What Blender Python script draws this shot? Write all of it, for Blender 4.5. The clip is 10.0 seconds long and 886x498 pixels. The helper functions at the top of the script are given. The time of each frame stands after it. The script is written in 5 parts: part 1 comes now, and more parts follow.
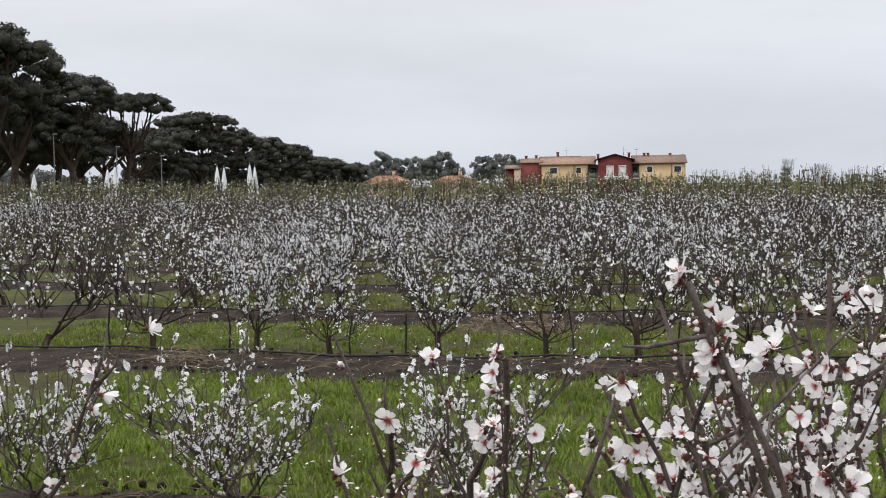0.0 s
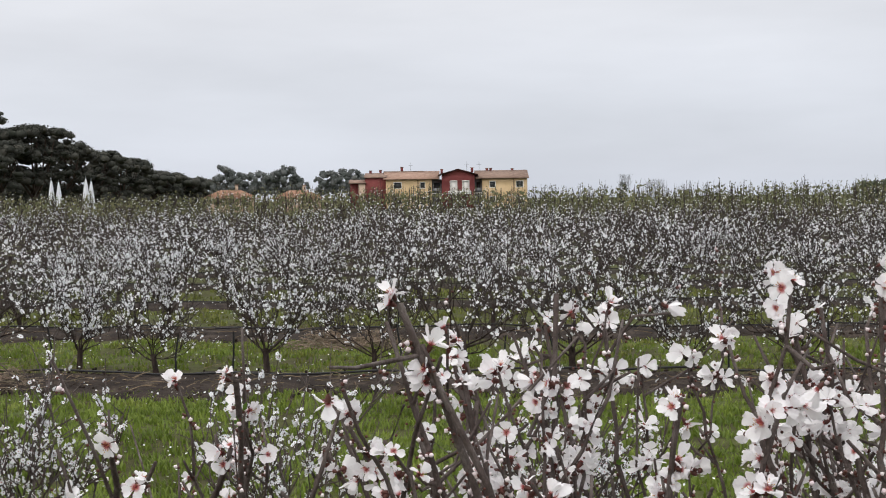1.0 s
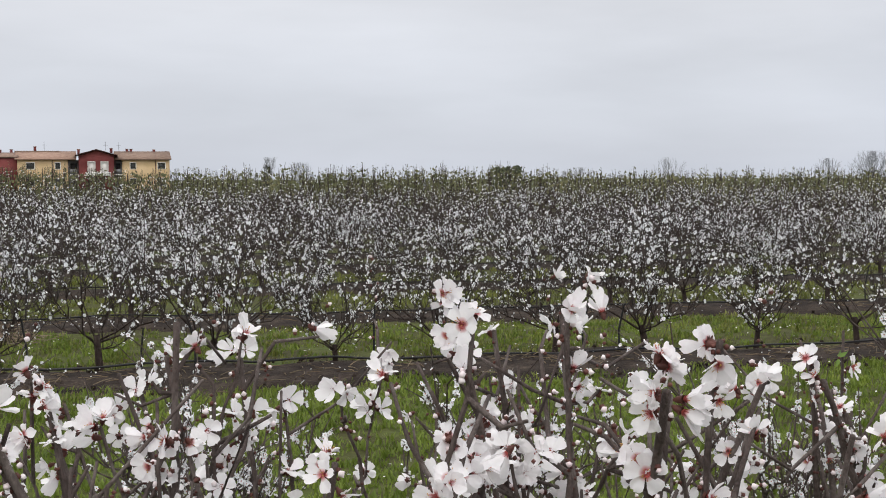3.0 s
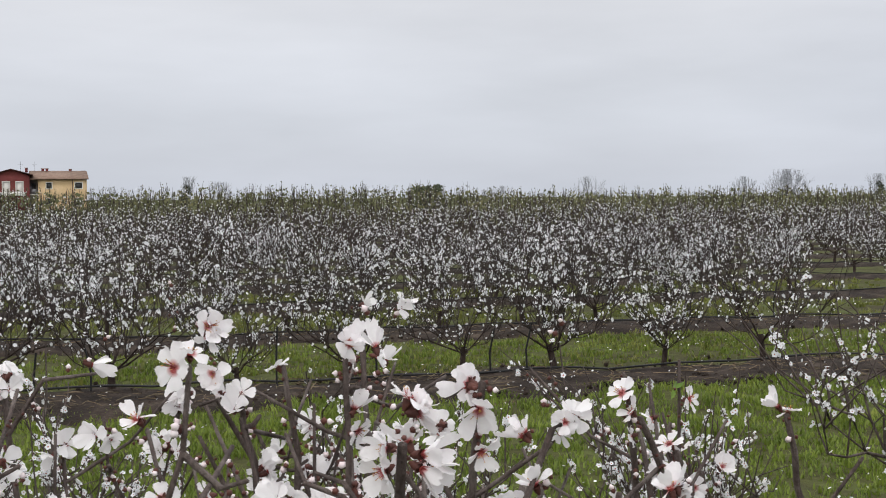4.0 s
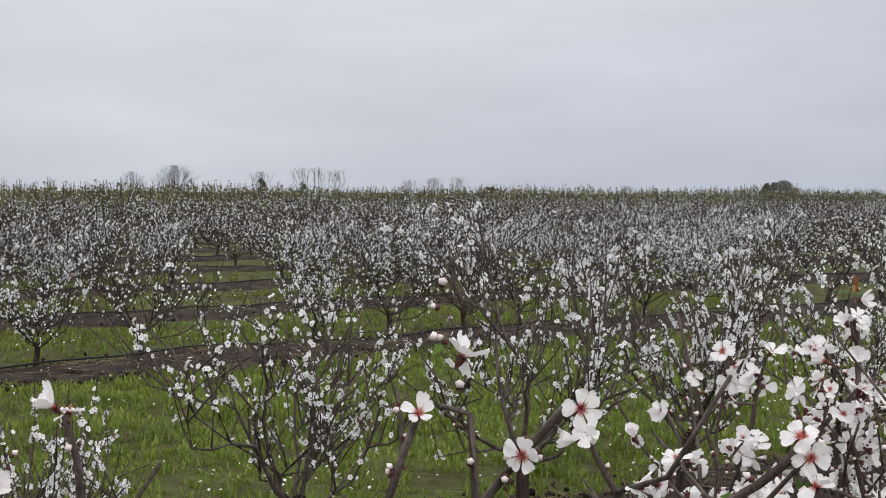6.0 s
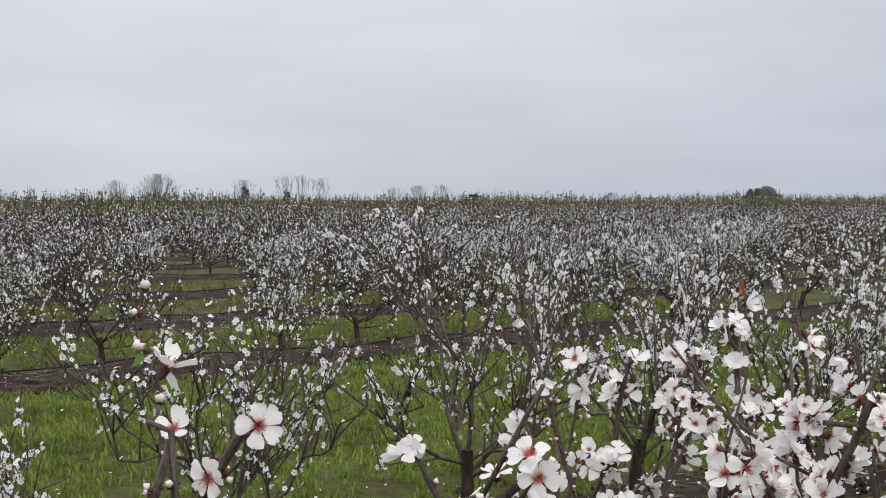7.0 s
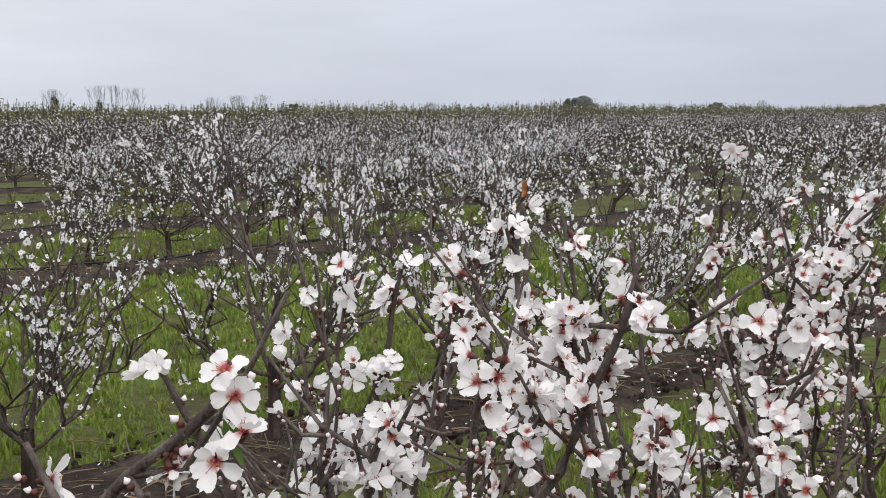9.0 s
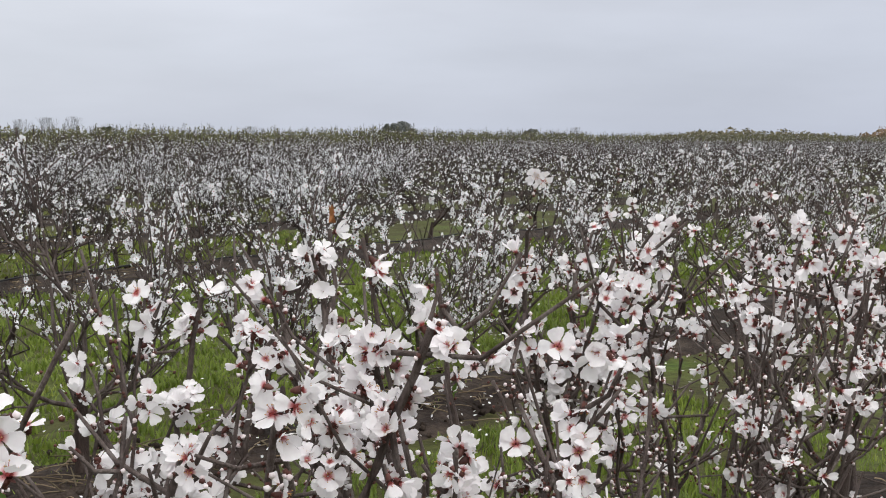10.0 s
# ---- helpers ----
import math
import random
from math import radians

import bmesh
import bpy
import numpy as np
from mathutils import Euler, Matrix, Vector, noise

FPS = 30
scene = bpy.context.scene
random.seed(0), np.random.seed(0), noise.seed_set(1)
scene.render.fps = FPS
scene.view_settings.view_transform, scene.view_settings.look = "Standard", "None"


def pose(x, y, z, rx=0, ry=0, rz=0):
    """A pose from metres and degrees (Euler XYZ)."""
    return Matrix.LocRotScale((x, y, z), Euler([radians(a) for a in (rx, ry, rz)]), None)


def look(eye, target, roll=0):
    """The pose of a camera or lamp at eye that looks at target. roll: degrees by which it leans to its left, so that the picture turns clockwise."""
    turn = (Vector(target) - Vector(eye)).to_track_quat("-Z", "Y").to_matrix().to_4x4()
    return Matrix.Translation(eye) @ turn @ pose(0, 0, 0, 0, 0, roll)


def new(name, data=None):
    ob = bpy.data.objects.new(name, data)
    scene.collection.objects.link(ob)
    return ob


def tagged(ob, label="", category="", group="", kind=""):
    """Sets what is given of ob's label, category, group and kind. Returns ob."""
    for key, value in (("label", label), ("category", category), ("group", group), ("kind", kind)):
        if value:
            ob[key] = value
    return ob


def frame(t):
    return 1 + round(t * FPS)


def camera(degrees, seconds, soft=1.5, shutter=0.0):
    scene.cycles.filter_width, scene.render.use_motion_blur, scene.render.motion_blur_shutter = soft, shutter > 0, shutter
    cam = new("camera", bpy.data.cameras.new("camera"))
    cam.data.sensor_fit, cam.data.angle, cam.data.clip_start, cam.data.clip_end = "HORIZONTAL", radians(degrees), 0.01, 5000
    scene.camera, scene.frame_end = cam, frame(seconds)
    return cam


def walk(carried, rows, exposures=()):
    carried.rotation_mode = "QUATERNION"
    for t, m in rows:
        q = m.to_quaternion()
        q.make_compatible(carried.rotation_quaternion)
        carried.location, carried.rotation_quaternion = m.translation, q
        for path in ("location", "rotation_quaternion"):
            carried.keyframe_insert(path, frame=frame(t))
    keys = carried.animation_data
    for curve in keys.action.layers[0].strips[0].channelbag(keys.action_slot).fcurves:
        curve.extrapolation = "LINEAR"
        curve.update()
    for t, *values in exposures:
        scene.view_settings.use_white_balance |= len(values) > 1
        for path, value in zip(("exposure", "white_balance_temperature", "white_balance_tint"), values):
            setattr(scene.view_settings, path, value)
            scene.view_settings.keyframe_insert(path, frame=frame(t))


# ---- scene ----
cam = camera(38.4, 10.0, soft=0.95, shutter=0.07)

# camera: seconds, x, y, z, pitch, roll, yaw
PATH = [
    (0.0, 0.000, 0.000, 1.663, -2.822, 0.783, 17.407), (0.5, 0.096, 0.011, 1.674, -2.413, 0.839, 14.038),
    (1.0, 0.167, 0.011, 1.673, -2.260, 0.769, 10.457), (1.5, 0.197, 0.027, 1.674, -2.259, 0.538, 5.040),
    (2.0, 0.186, 0.140, 1.671, -2.625, 0.559, 2.347), (2.2, 0.170, 0.203, 1.675, -3.008, 0.567, 1.308),
    (3.3, 0.159, 0.450, 1.700, -3.282, 0.280, -7.169), (3.5, 0.197, 0.476, 1.691, -3.526, 0.402, -7.627),
    (4.0, 0.345, 0.550, 1.695, -2.335, 0.412, -8.893), (4.5, 0.475, 0.624, 1.684, -2.619, 0.329, -13.754),
    (5.0, 0.514, 0.676, 1.671, -2.065, 0.036, -22.893), (5.5, 0.526, 0.788, 1.653, -1.826, -0.334, -31.720),
    (6.0, 0.576, 0.809, 1.645, -2.537, -0.350, -35.885), (6.2, 0.615, 0.810, 1.641, -1.794, -0.261, -36.125),
    (7.3, 0.872, 0.756, 1.628, -2.868, 0.243, -37.184), (7.5, 0.909, 0.765, 1.619, -3.599, 0.026, -38.356),
    (8.0, 0.927, 0.766, 1.612, -5.367, -0.056, -40.691), (8.5, 0.935, 0.782, 1.613, -6.381, 0.011, -42.626),
    (9.0, 0.932, 0.796, 1.616, -6.224, 0.066, -44.535), (9.5, 0.946, 0.800, 1.616, -6.374, -0.118, -48.264),
    (10.0, 0.963, 0.795, 1.616, -5.091, -0.437, -52.615)]
EXPOSURE = [(0.0, 0.10), (2.2, 0.07), (4.5, 0.0), (5.0, -0.01), (5.5, -0.11), (6.0, -0.05), (7.5, 0.02), (8.2, 0.12), (9.2, 0.16), (10.0, 0.12)]
walk(cam, [(t, pose(x, y, z, 90 + p, r, w)) for t, x, y, z, p, r, w in PATH], EXPOSURE)

# ---- sky and sun ----
SUN_UP, SUN_TURN = radians(42), radians(200)
world = bpy.data.worlds.new("overcast_sky")
scene.world = world
world.use_nodes = True
wn, wl = world.node_tree.nodes, world.node_tree.links
wn.clear()
w_out = wn.new("ShaderNodeOutputWorld")
w_bg = wn.new("ShaderNodeBackground")
w_sky = wn.new("ShaderNodeTexSky")
w_sky.sky_type, w_sky.sun_disc = "NISHITA", False
w_sky.sun_elevation, w_sky.sun_rotation = SUN_UP, SUN_TURN
w_dim = wn.new("ShaderNodeVectorMath")
w_dim.operation = "SCALE"
w_dim.inputs["Scale"].default_value = 0.1
wl.new(w_sky.outputs[0], w_dim.inputs[0])
w_co = wn.new("ShaderNodeTexCoord")
w_sep = wn.new("ShaderNodeSeparateXYZ")
wl.new(w_co.outputs["Generated"], w_sep.inputs[0])
w_ramp = wn.new("ShaderNodeValToRGB")
w_ramp.color_ramp.elements[0].position, w_ramp.color_ramp.elements[0].color = 0.0, (0.600, 0.633, 0.715, 1)
w_ramp.color_ramp.elements[1].position, w_ramp.color_ramp.elements[1].color = 0.85, (1.75, 1.76, 1.76, 1)
for at, col in ((0.06, (0.662, 0.688, 0.757, 1)), (0.16, (0.755, 0.764, 0.805, 1)), (0.3, (0.88, 0.88, 0.90, 1))):
    e = w_ramp.color_ramp.elements.new(at)
    e.color = col
wl.new(w_sep.outputs["Z"], w_ramp.inputs[0])
w_map = wn.new("ShaderNodeMapping")
w_map.inputs["Scale"].default_value = (1.0, 1.0, 4.6)
wl.new(w_co.outputs["Generated"], w_map.inputs[0])
w_cloud = wn.new("ShaderNodeTexNoise")
w_cloud.inputs["Scale"].default_value, w_cloud.inputs["Detail"].default_value = 3.0, 7.0
wl.new(w_map.outputs[0], w_cloud.inputs[0])
w_amt = wn.new("ShaderNodeMapRange")
w_amt.inputs["From Min"].default_value, w_amt.inputs["From Max"].default_value = 0.3, 0.7
w_amt.inputs["To Min"].default_value, w_amt.inputs["To Max"].default_value = 0.905, 1.085
wl.new(w_cloud.outputs[0], w_amt.inputs[0])
w_mul = wn.new("ShaderNodeVectorMath")
w_mul.operation = "SCALE"
wl.new(w_ramp.outputs[0], w_mul.inputs[0])
wl.new(w_amt.outputs[0], w_mul.inputs["Scale"])
w_mix = wn.new("ShaderNodeMix")
w_mix.data_type = "RGBA"
w_mix.inputs[0].default_value = 0.94
wl.new(w_dim.outputs[0], w_mix.inputs[6])
w_east = wn.new("ShaderNodeValToRGB")
w_east.color_ramp.elements[0].position, w_east.color_ramp.elements[0].color = 0.35, (1.0, 1.0, 1.0, 1)
w_east.color_ramp.elements[1].position, w_east.color_ramp.elements[1].color = 1.0, (0.815, 0.835, 0.89, 1)
wl.new(w_sep.outputs["X"], w_east.inputs[0])
w_tint = wn.new("ShaderNodeVectorMath")
w_tint.operation = "MULTIPLY"
wl.new(w_mul.outputs[0], w_tint.inputs[0])
wl.new(w_east.outputs[0], w_tint.inputs[1])
wl.new(w_tint.outputs[0], w_mix.inputs[7])
wl.new(w_mix.outputs[2], w_bg.inputs[0])
w_bg.inputs[1].default_value = 1.0
wl.new(w_bg.outputs[0], w_out.inputs[0])

sun_data = bpy.data.lights.new("sun", "SUN")
sun_data.energy, sun_data.angle, sun_data.color = 0.8, radians(40), (1.0, 0.97, 0.93)
sun = new("sun", sun_data)
sun.matrix_world = look((0, 0, 50), (-math.sin(SUN_TURN) * 30, -math.cos(SUN_TURN) * 30, 50 - 30 * math.tan(SUN_UP)))


# ---- materials ----
def ramp(nt, source, stops):
    n = nt.nodes.new("ShaderNodeValToRGB")
    els = n.color_ramp.elements
    while len(els) < len(stops):
        els.new(0.5)
    for el, (at, col) in zip(els, stops):
        el.position, el.color = at, (*col, 1)
    nt.links.new(source, n.inputs[0])
    return n.outputs[0]


def noise_out(nt, scale, detail=4.0, coords=None, stretch=None, rough=0.55):
    n = nt.nodes.new("ShaderNodeTexNoise")
    n.inputs["Scale"].default_value, n.inputs["Detail"].default_value = scale, detail
    n.inputs["Roughness"].default_value = rough
    src = coords or nt.nodes.new("ShaderNodeNewGeometry").outputs["Position"]
    if stretch:
        m = nt.nodes.new("ShaderNodeMapping")
        m.inputs["Scale"].default_value = stretch
        nt.links.new(src, m.inputs[0])
        src = m.outputs[0]
    nt.links.new(src, n.inputs["Vector"])
    return n.outputs[0]


def mix_col(nt, fac, a, b, how="MIX"):
    n = nt.nodes.new("ShaderNodeMix")
    n.data_type, n.blend_type = "RGBA", how
    for sock, val in ((0, fac), (6, a), (7, b)):
        if isinstance(val, (int, float)):
            n.inputs[sock].default_value = val
        elif isinstance(val, tuple):
            n.inputs[sock].default_value = (*val, 1)
        else:
            nt.links.new(val, n.inputs[sock])
    return n.outputs[2]


def material(name, stops, scale=6.0, detail=5.0, rough=0.85, bump=0.0, bump_scale=40.0, fine=0.0, spread="", leafy=0.0,
             stretch=None, metal=0.0):
    """stops: the colours from dark to light over a noise; spread: 'island' or 'object' for chance from piece to piece."""
    m = bpy.data.materials.new(name)
    m.use_nodes = True
    nt = m.node_tree
    b = nt.nodes["Principled BSDF"]
    col = ramp(nt, noise_out(nt, scale, detail, stretch=stretch), stops)
    if fine:
        f = ramp(nt, noise_out(nt, scale * 9, 3.0, stretch=stretch), ((0.3, (1 - fine,) * 3), (0.7, (1.0,) * 3)))
        col = mix_col(nt, 1.0, col, f, "MULTIPLY")
    if spread:
        if spread == "island":
            src = nt.nodes.new("ShaderNodeNewGeometry").outputs["Random Per Island"]
        else:
            src = nt.nodes.new("ShaderNodeObjectInfo").outputs["Random"]
        col = mix_col(nt, 1.0, col, ramp(nt, src, ((0.0, (0.62, 0.66, 0.6)), (0.5, (0.95, 0.95, 0.95)), (1.0, (1.22, 1.15, 1.1)))), "MULTIPLY")
    nt.links.new(col, b.inputs["Base Color"])
    b.inputs["Roughness"].default_value, b.inputs["Metallic"].default_value = rough, metal
    b.inputs["Specular IOR Level"].default_value = 0.12 if rough > 0.8 else 0.3
    if bump:
        bn = nt.nodes.new("ShaderNodeBump")
        bn.inputs["Strength"].default_value, bn.inputs["Distance"].default_value = bump, 0.02
        nt.links.new(noise_out(nt, bump_scale, 4.0, stretch=stretch), bn.inputs["Height"])
        nt.links.new(bn.outputs[0], b.inputs["Normal"])
    if leafy:
        t = nt.nodes.new("ShaderNodeBsdfTranslucent")
        nt.links.new(col, t.inputs[0])
        mx = nt.nodes.new("ShaderNodeMixShader")
        mx.inputs[0].default_value = leafy
        nt.links.new(b.outputs[0], mx.inputs[1])
        nt.links.new(t.outputs[0], mx.inputs[2])
        nt.links.new(mx.outputs[0], nt.nodes["Material Output"].inputs[0])
    return m


BARK = material("almond_bark", ((0.3, (0.029, 0.020, 0.018)), (0.55, (0.066, 0.048, 0.041)), (0.8, (0.14, 0.112, 0.100))), 22, bump=0.6, bump_scale=120, fine=0.35, stretch=(1, 1, 0.35))
NEAR_BARK = material("near_shoot_bark", ((0.25, (0.046, 0.033, 0.029)), (0.5, (0.112, 0.083, 0.074)), (0.75, (0.24, 0.203, 0.187))), 38, detail=6, rough=0.75, bump=0.5, bump_scale=260, fine=0.4, stretch=(1, 1, 0.4))
TWIG = material("twig_bark", ((0.3, (0.030, 0.022, 0.020)), (0.7, (0.082, 0.062, 0.056))), 15, fine=0.3, rough=0.7)
PETAL_FAR = material("almond_petals", ((0.2, (0.83, 0.835, 0.86)), (0.7, (0.915, 0.92, 0.935))), 3, rough=0.6, leafy=0.3)
PETAL_PLAIN = material("bunched_petals", ((0.2, (0.90, 0.865, 0.872)), (0.7, (0.95, 0.93, 0.935))), 40, rough=0.55, leafy=0.35)
CALYX = material("blossom_calyx", ((0.3, (0.055, 0.020, 0.017)), (0.7, (0.135, 0.048, 0.036))), 60, rough=0.6)
HEART = material("blossom_heart", ((0.3, (0.27, 0.035, 0.042)), (0.7, (0.46, 0.10, 0.08))), 90, rough=0.6, spread="object")
ANTHER = material("anther", ((0.3, (0.50, 0.28, 0.08)), (0.7, (0.70, 0.45, 0.15))), 90)
BUD = material("blossom_bud", ((0.3, (0.72, 0.58, 0.60)), (0.7, (0.86, 0.80, 0.80))), 50, rough=0.6)
LEAF = material("young_leaf", ((0.3, (0.07, 0.15, 0.02)), (0.7, (0.17, 0.27, 0.05))), 30, rough=0.5, leafy=0.3, spread="island")
BAND_LEAF = material("sapling_leaf", ((0.3, (0.115, 0.122, 0.058)), (0.7, (0.25, 0.245, 0.13))), 0.4, rough=0.6, leafy=0.25, spread="island")
DRY_LEAF = material("dry_leaf", ((0.3, (0.24, 0.09, 0.03)), (0.7, (0.42, 0.19, 0.07))), 60, rough=0.7)
GRASS = material("grass_ground", ((0.25, (0.056, 0.045, 0.024)), (0.42, (0.068, 0.066, 0.023)), (0.60, (0.092, 0.105, 0.028)), (0.72, (0.085, 0.125, 0.026)), (0.88, (0.16, 0.15, 0.06))), 1.3, detail=9, bump=0.7, bump_scale=30, fine=0.5)
BLADE = material("grass_blade", ((0.3, (0.112, 0.160, 0.025)), (0.6, (0.200, 0.266, 0.046)), (0.85, (0.33, 0.325, 0.10))), 1.3, rough=0.55, leafy=0.35, spread="island")
ROW_BLADE = material("dull_grass_blade", ((0.3, (0.118, 0.130, 0.034)), (0.6, (0.205, 0.228, 0.056)), (0.85, (0.33, 0.29, 0.14))), 1.1, rough=0.6, leafy=0.3, spread="island")
STRAW = material("dry_straw", ((0.3, (0.11, 0.08, 0.05)), (0.7, (0.26, 0.20, 0.13))), 8, rough=0.8, spread="island")
SOIL = material("tilled_soil", ((0.25, (0.015, 0.011, 0.009)), (0.45, (0.035, 0.025, 0.020)), (0.62, (0.072, 0.053, 0.042)), (0.85, (0.17, 0.135, 0.10))), 3.4, detail=10, bump=1.0, bump_scale=26, fine=0.6)
HOSE = material("drip_hose_rubber", ((0.3, (0.010, 0.010, 0.011)), (0.7, (0.022, 0.022, 0.023))), 8, rough=0.5)
PINE = material("pine_needles", ((0.3, (0.046, 0.048, 0.042)), (0.7, (0.086, 0.087, 0.074))), 0.6, rough=0.85, spread="island", leafy=0.12)
PINE_BARK = material("pine_bark", ((0.3, (0.035, 0.026, 0.022)), (0.7, (0.09, 0.065, 0.052))), 2, rough=0.9)
# leaf green lightened and greyed to stand for haze at a distance
HAZED_LEAF = material("hazed_tree_leaves", ((0.3, (0.125, 0.136, 0.134)), (0.7, (0.185, 0.198, 0.192))), 0.3, rough=0.8, spread="island", leafy=0.15)
# twigs of the skyline trees, distance haze mixed into their pale blue-grey
HAZED_TWIG = material("hazed_tree_twigs", ((0.3, (0.24, 0.245, 0.265)), (0.7, (0.37, 0.38, 0.405))), 0.5, rough=0.9)
YELLOW = material("yellow_render", ((0.3, (0.64, 0.46, 0.26)), (0.7, (0.76, 0.57, 0.35))), 0.5, rough=0.9, fine=0.08)
RED = material("red_render", ((0.3, (0.17, 0.048, 0.048)), (0.7, (0.235, 0.070, 0.066))), 0.5, rough=0.9, fine=0.1)
PALE = material("pale_render", ((0.3, (0.50, 0.37, 0.28)), (0.7, (0.62, 0.47, 0.36))), 0.5, rough=0.9, fine=0.08)
ROOF = material("clay_roof", ((0.3, (0.25, 0.165, 0.13)), (0.7, (0.39, 0.275, 0.22))), 1.6, rough=0.9, fine=0.25, spread="object")
ROOF_ORANGE = material("worn_orange_tiles", ((0.3, (0.24, 0.125, 0.08)), (0.7, (0.40, 0.235, 0.16))), 1.2, rough=0.9, fine=0.3)
ROOF_DARK = material("dark_gable_roof", ((0.3, (0.06, 0.03, 0.03)), (0.7, (0.11, 0.06, 0.055))), 1.6, rough=0.9)
TRIM = material("white_trim", ((0.3, (0.72, 0.70, 0.66)), (0.7, (0.82, 0.80, 0.76))), 2, rough=0.7)
GLASS = material("dark_window_glass", ((0.3, (0.03, 0.035, 0.04)), (0.7, (0.07, 0.075, 0.08))), 0.8, rough=0.12)
# render of the balcony recesses, their shade put into a darker grey
SHADE_WALL = material("shaded_render", ((0.3, (0.25, 0.26, 0.28)), (0.7, (0.36, 0.37, 0.39))), 0.8, rough=0.9)
CANVAS = material("white_canvas", ((0.3, (0.74, 0.76, 0.80)), (0.7, (0.84, 0.86, 0.88))), 1.0, rough=0.7)
METAL = material("grey_metal", ((0.3, (0.16, 0.165, 0.17)), (0.7, (0.25, 0.255, 0.26))), 4, rough=0.5, metal=0.6)


def petal_material():
    """White petals, pink where they join at the heart."""
    m = bpy.data.materials.new("near_petals")
    m.use_nodes = True
    nt = m.node_tree
    b = nt.nodes["Principled BSDF"]
    tc = nt.nodes.new("ShaderNodeTexCoord")
    ln = nt.nodes.new("ShaderNodeVectorMath")
    ln.operation = "LENGTH"
    nt.links.new(tc.outputs["Object"], ln.inputs[0])
    r = ramp(nt, ln.outputs["Value"], ((0.0, (0.40, 0.055, 0.055)), (0.0036, (0.58, 0.15, 0.15)), (0.0056, (0.86, 0.68, 0.70)), (0.0078, (0.95, 0.925, 0.932))))
    v = ramp(nt, noise_out(nt, 190, 3.0, coords=tc.outputs["Object"]), ((0.3, (0.95, 0.935, 0.945)), (0.7, (1.0, 1.0, 1.0))))
    col = mix_col(nt, 1.0, r, v, "MULTIPLY")
    nt.links.new(col, b.inputs["Base Color"])
    b.inputs["Roughness"].default_value = 0.55
    b.inputs["Specular IOR Level"].default_value = 0.25
    t = nt.nodes.new("ShaderNodeBsdfTranslucent")
    nt.links.new(col, t.inputs[0])
    mx = nt.nodes.new("ShaderNodeMixShader")
    mx.inputs[0].default_value = 0.35
    nt.links.new(b.outputs[0], mx.inputs[1])
    nt.links.new(t.outputs[0], mx.inputs[2])
    nt.links.new(mx.outputs[0], nt.nodes["Material Output"].inputs[0])
    return m


PETAL = petal_material()


# ---- mesh helpers ----
def mesh_of(name, chunks, mats, smooth=False):
    """One mesh from chunks of (vertices, faces, material number); faces of one chunk have the same number of corners."""
    me = bpy.data.meshes.new(name)
    vs, corner, start, total, mat = [], [], [], [], []
    nv = nl = 0
    for v, f, k in chunks:
        v, f = np.asarray(v, float).reshape(-1, 3), np.asarray(f, int)
        if not len(f):
            continue
        vs.append(v)
        corner.append((f + nv).ravel())
        start.append(nl + np.arange(len(f)) * f.shape[1])
        total.append(np.full(len(f), f.shape[1]))
        mat.append(np.full(len(f), k))
        nv += len(v)
        nl += f.size
    v, corner = np.concatenate(vs), np.concatenate(corner)
    start, total, mat = np.concatenate(start), np.concatenate(total), np.concatenate(mat)
    me.vertices.add(len(v))
    me.vertices.foreach_set("co", v.ravel())
    me.loops.add(len(corner))
    me.loops.foreach_set("vertex_index", corner)
    me.polygons.add(len(start))
    me.polygons.foreach_set("loop_start", start)
    me.polygons.foreach_set("loop_total", total)
    for m in mats:
        me.materials.append(m)
    me.polygons.foreach_set("material_index", mat)
    me.update(calc_edges=True)
    if smooth:
        me.polygons.foreach_set("use_smooth", np.ones(len(start), bool))
    me.validate()
    return me


def piece(name, me, parent=None, m=None, label="", kind=""):
    ob = new(name, me)
    if parent:
        ob.parent = parent
    if m is not None:
        ob.matrix_basis = m
    return tagged(ob, label, kind=kind)


def thing(name, label, category, group="", kind="", m=None):
    ob = new(name)
    ob.empty_display_size = 0.1
    if m is not None:
        ob.matrix_basis = m
    return tagged(ob, label, category, group, kind)


def unit(v):
    v = np.asarray(v, float)
    return v / np.maximum(np.linalg.norm(v, axis=-1, keepdims=True), 1e-9)


def tube(pts, radii, sides=5):
    """A tapering tube round a line of points: vertices and quads."""
    p, r = np.asarray(pts, float), np.asarray(radii, float)
    d = unit(np.gradient(p, axis=0))
    ref = np.where(np.abs(d[:, 2:3]) > 0.9, [[1.0, 0, 0]], [[0, 0, 1.0]])
    a = unit(np.cross(d, ref))
    b = np.cross(d, a)
    g = np.arange(sides) * 2 * np.pi / sides
    v = p[:, None] + r[:, None, None] * (a[:, None] * np.cos(g)[None, :, None] + b[:, None] * np.sin(g)[None, :, None])
    n = len(p)
    i, j = np.meshgrid(np.arange(n - 1), np.arange(sides), indexing="ij")
    k = (j + 1) % sides
    f = np.stack([i * sides + j, i * sides + k, (i + 1) * sides + k, (i + 1) * sides + j], -1).reshape(-1, 4)
    return v.reshape(-1, 3), f


def tubes(lines, sides, mat=0):
    vs, fs, n = [], [], 0
    for pts, radii in lines:
        v, f = tube(pts, radii, sides)
        vs.append(v)
        fs.append(f + n)
        n += len(v)
    return (np.concatenate(vs), np.concatenate(fs), mat) if vs else (np.zeros((0, 3)), np.zeros((0, 4), int), mat)


